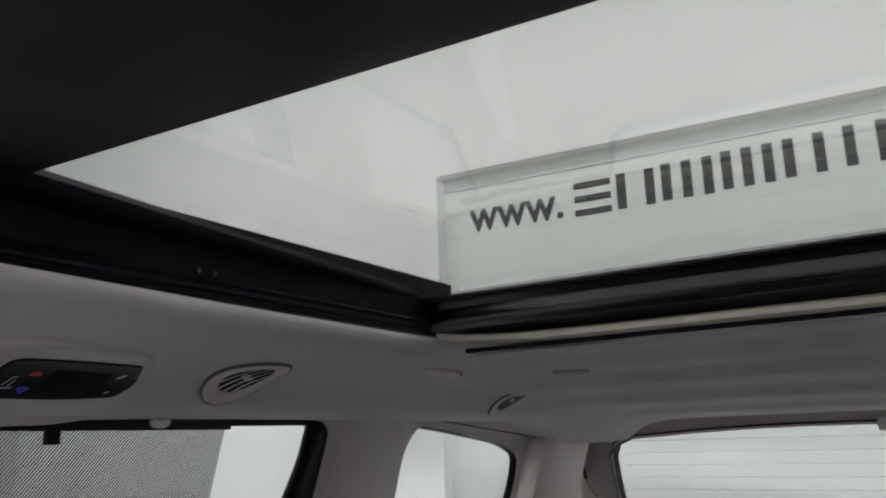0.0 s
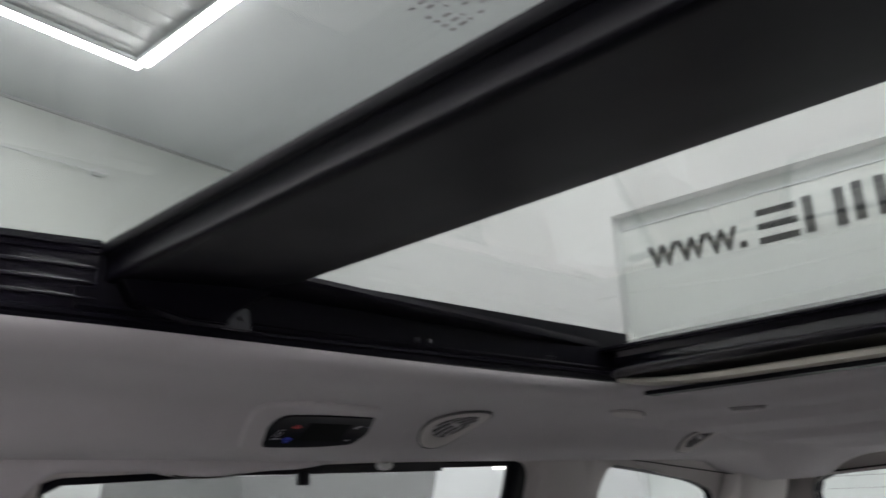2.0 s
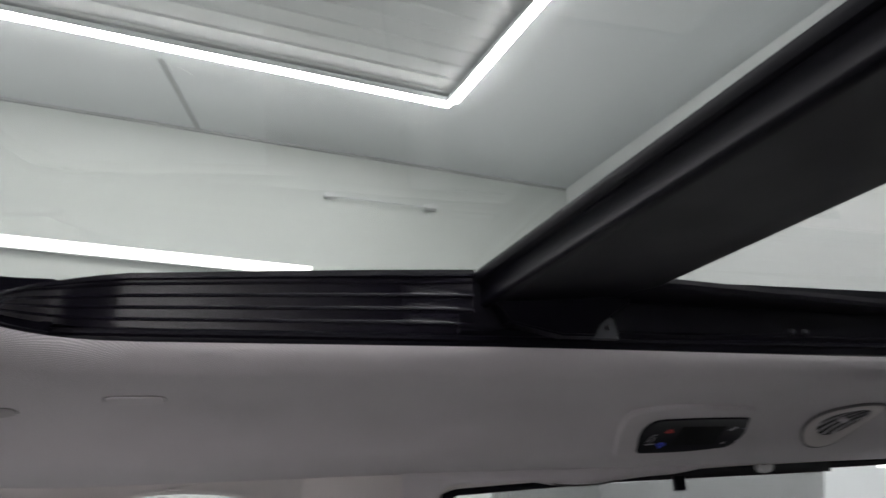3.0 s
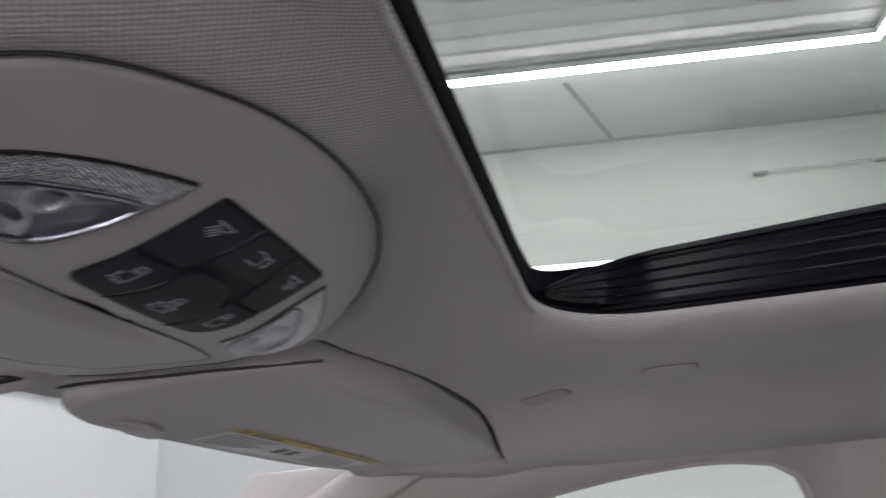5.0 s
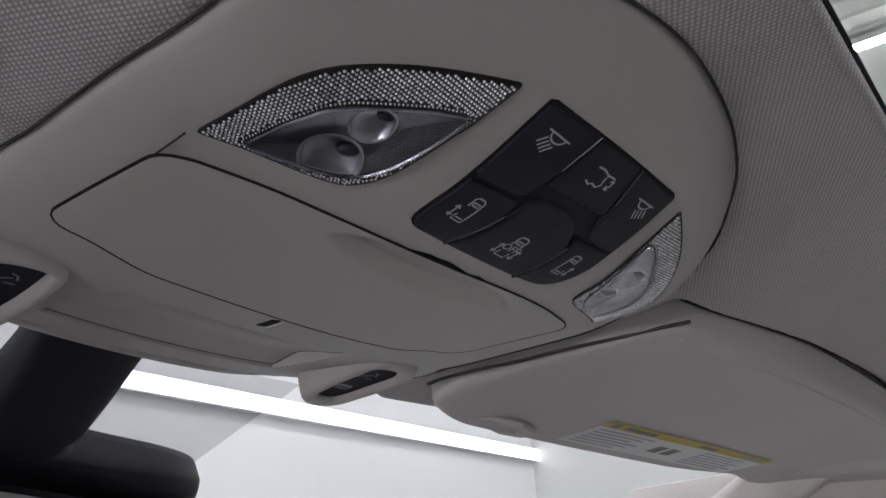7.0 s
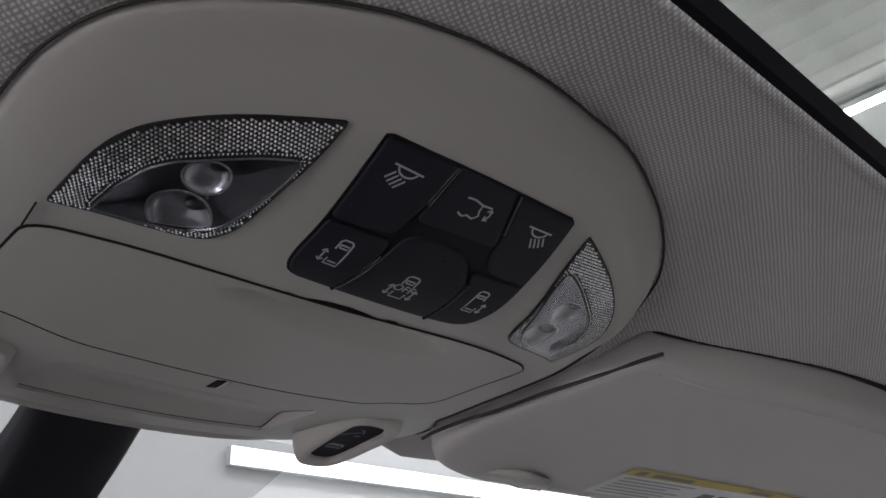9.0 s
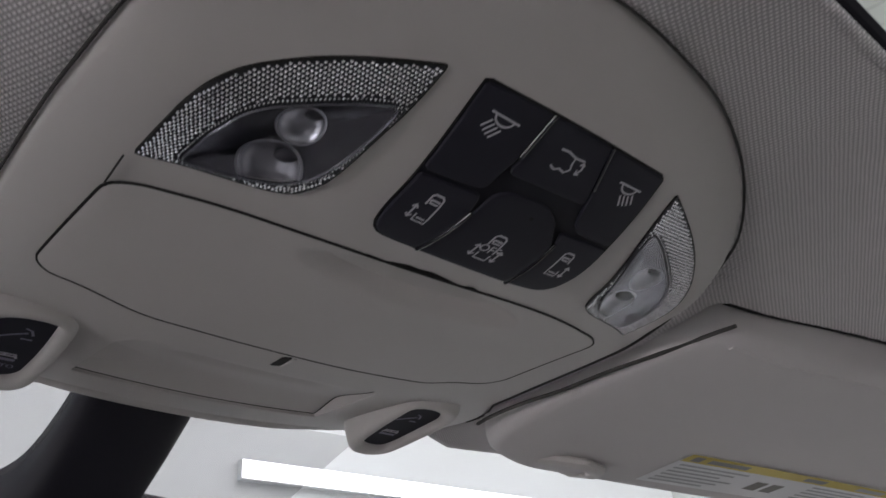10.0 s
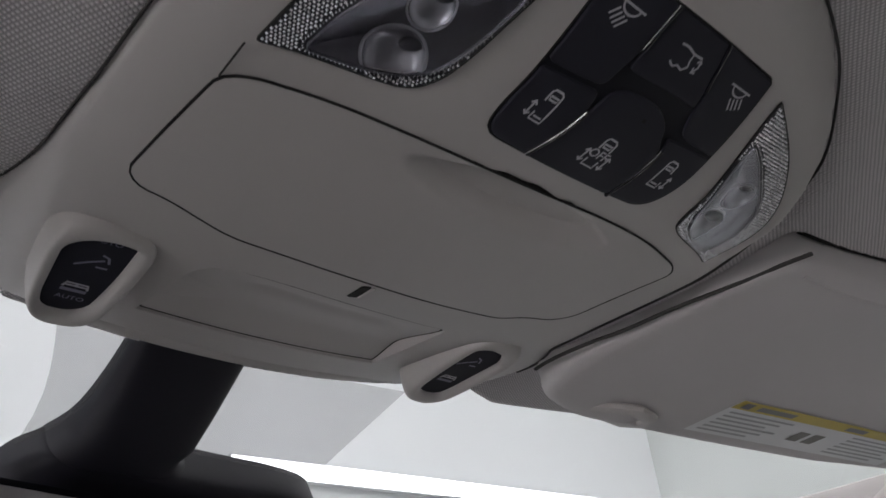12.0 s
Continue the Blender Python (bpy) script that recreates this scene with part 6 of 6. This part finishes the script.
# unseen lamp, added before the rear wall
strip_lamp((-3.6, C4.y + 0.45, 1.7), (4.0, C4.y + 0.85, 1.7), (0, 1, 0), 0.10, WALLSTRIP, WALL_LAMP)
strip_lamp((1.93, 3.86, 2.755), (6.3, 3.86, 2.82), (0, -1, 0), 0.10, WALLSTRIP, WALL_LAMP)


# slim bracket rail on the side wall
g = thing("wall_rail", "thin pale rail on two dark brackets on the workshop wall", "wall rail")
p, q = on_right_wall(-1.75, 4.60, 0.06), on_right_wall(-2.85, 4.62, 0.06)
part("rail", bar(p, q, 0.012, 0.012), SOFFIT, g)
for v in (p, q):
    part("bracket", block(v.x - 0.03, v.x + 0.05, v.y - 0.06, v.y + 0.06, v.z - 0.02, v.z + 0.03, 0.008), PANEL, g)

# rear wall with a shallow niche, a pale sign board at its back
IN_B = Vector((DIR_B.y, -DIR_B.x, 0))
NICHE_DEPTH = 0.12


def sign(x, z, off=-NICHE_DEPTH):
    """A place on the rear wall (along it, height), drawn at five metres behind the cabin."""
    e = Vector((-0.168, -0.397, 1.491))
    d = Vector((x, -5.0, z)) - e
    p = e + d * ((C1 + IN_B * off - e).dot(IN_B) / d.dot(IN_B))
    return Vector(((p - C1).dot(DIR_B), p.z))


def at_wall(s, z, off=0.0):
    p = C1 + DIR_B * s + IN_B * off
    return Vector((p.x, p.y, z))


tl = sign(2.861, 3.373, 0.0)
hole = [(tl.x, 0.30), (tl.x, tl.y), (tl.x + 7.0, tl.y), (tl.x + 7.0, 0.30)]
edge = [(-0.1, 0.0), (-0.1, CEIL), ((C4 - C1).length, CEIL), ((C4 - C1).length, 0.0)]
bm = sheet(edge, [hole], at_wall)
for loop in (edge, hole):
    a = [bm.verts.new(at_wall(s, z)) for s, z in loop]
    b = [bm.verts.new(at_wall(s, z, -NICHE_DEPTH)) for s, z in loop]
    for i in range(4):
        bm.faces.new((a[i - 1], a[i], b[i], b[i - 1]))
setting("wall_workshop_rear", bm, WALL, "white painted workshop rear wall with a shallow niche", "wall")
g = thing("wall_sign", "pale niche sign board with a dark web prefix and dark bars", "sign")


def on_board(name, s0, s1, z0, z1, out0, out1, mat):
    bm = bmesh.new()
    a = [bm.verts.new(at_wall(s, z, out0 - NICHE_DEPTH)) for s, z in ((s0, z0), (s1, z0), (s1, z1), (s0, z1))]
    b = [bm.verts.new(at_wall(s, z, out1 - NICHE_DEPTH)) for s, z in ((s0, z0), (s1, z0), (s1, z1), (s0, z1))]
    for i in range(4):
        bm.faces.new((a[i - 1], a[i], b[i], b[i - 1]))
    bm.faces.new(a)
    bm.faces.new(b)
    return part(name, bm, mat, g)


on_board("board", tl.x - 0.05, tl.x + 7.05, 0.25, tl.y + 0.05, -0.03, 0.001, NICHE)
on_board("top_trim", tl.x, tl.x + 7.0, tl.y - 0.10, tl.y - 0.075, 0.0, 0.012, SOFFIT)


def sign_text(text, x0, x1, z0, z1):
    """Bold words that fill the field from x0 to x1 and z0 to z1 of the sign."""
    raw = lettering(text, 1.0, lambda u, v: Vector((u, v, 0)))
    us, vs = [v.co.x for v in raw.verts], [v.co.y for v in raw.verts]
    a, b = sign(x0, z0), sign(x1, z1)
    bm = bmesh.new()
    me = bpy.data.meshes.new("tmp")
    raw.to_mesh(me)
    raw.free()
    for k, (du, dv) in enumerate(((-1, -1), (1, -1), (-1, 1), (1, 1), (0, 0))):
        at = len(bm.verts)
        bm.from_mesh(me)
        bm.verts.ensure_lookup_table()
        for v in bm.verts[at:]:
            f, h = (v.co.x - min(us)) / (max(us) - min(us)), (v.co.y - min(vs)) / (max(vs) - min(vs))
            v.co = at_wall(a.x + (b.x - a.x) * f + du * 0.0045, a.y + (b.y - a.y) * h + dv * 0.0035, 0.005 + 0.0004 * k - NICHE_DEPTH)
    bpy.data.meshes.remove(me)
    return part("lettering", bm, LETTER, g)


sign_text("www.", 2.585, 1.885, 2.905, 3.037)


def sign_bars(x0, x1, z0, z1, fields):
    """The trade name after the web prefix: plain bars, a cluster per character, each (start, end, uprights)."""
    for f0, f1, c in fields:
        a, b = sign(x0 + (x1 - x0) * f0, z0), sign(x0 + (x1 - x0) * f1, z1)
        w = 0.062
        if c:
            for k in range(c):
                s = (a.x + b.x) / 2 if c == 1 else a.x + w / 2 + (b.x - a.x - w) * k / (c - 1)
                on_board("printed_bar", s - w / 2, s + w / 2, a.y, b.y, 0.002, 0.006, LETTER)
        else:
            for k in range(3):
                z = a.y + 0.026 + (b.y - a.y - 0.052) * k / 2
                on_board("printed_bar", a.x, b.x, z - 0.022, z + 0.022, 0.002, 0.006, LETTER)


sign_bars(1.797, -1.60, 2.872, 3.095, [((1.797 - a) / 3.397, (1.797 - b) / 3.397, c) for a, b, c in (
    (1.797, 1.549, 0), (1.509, 1.268, 2), (1.223, 0.916, 3), (0.865, 0.577, 3), (0.540, 0.452, 1), (0.430, 0.245, 1), (0.215, 0.0, 2), (-0.030, -0.246, 2))])
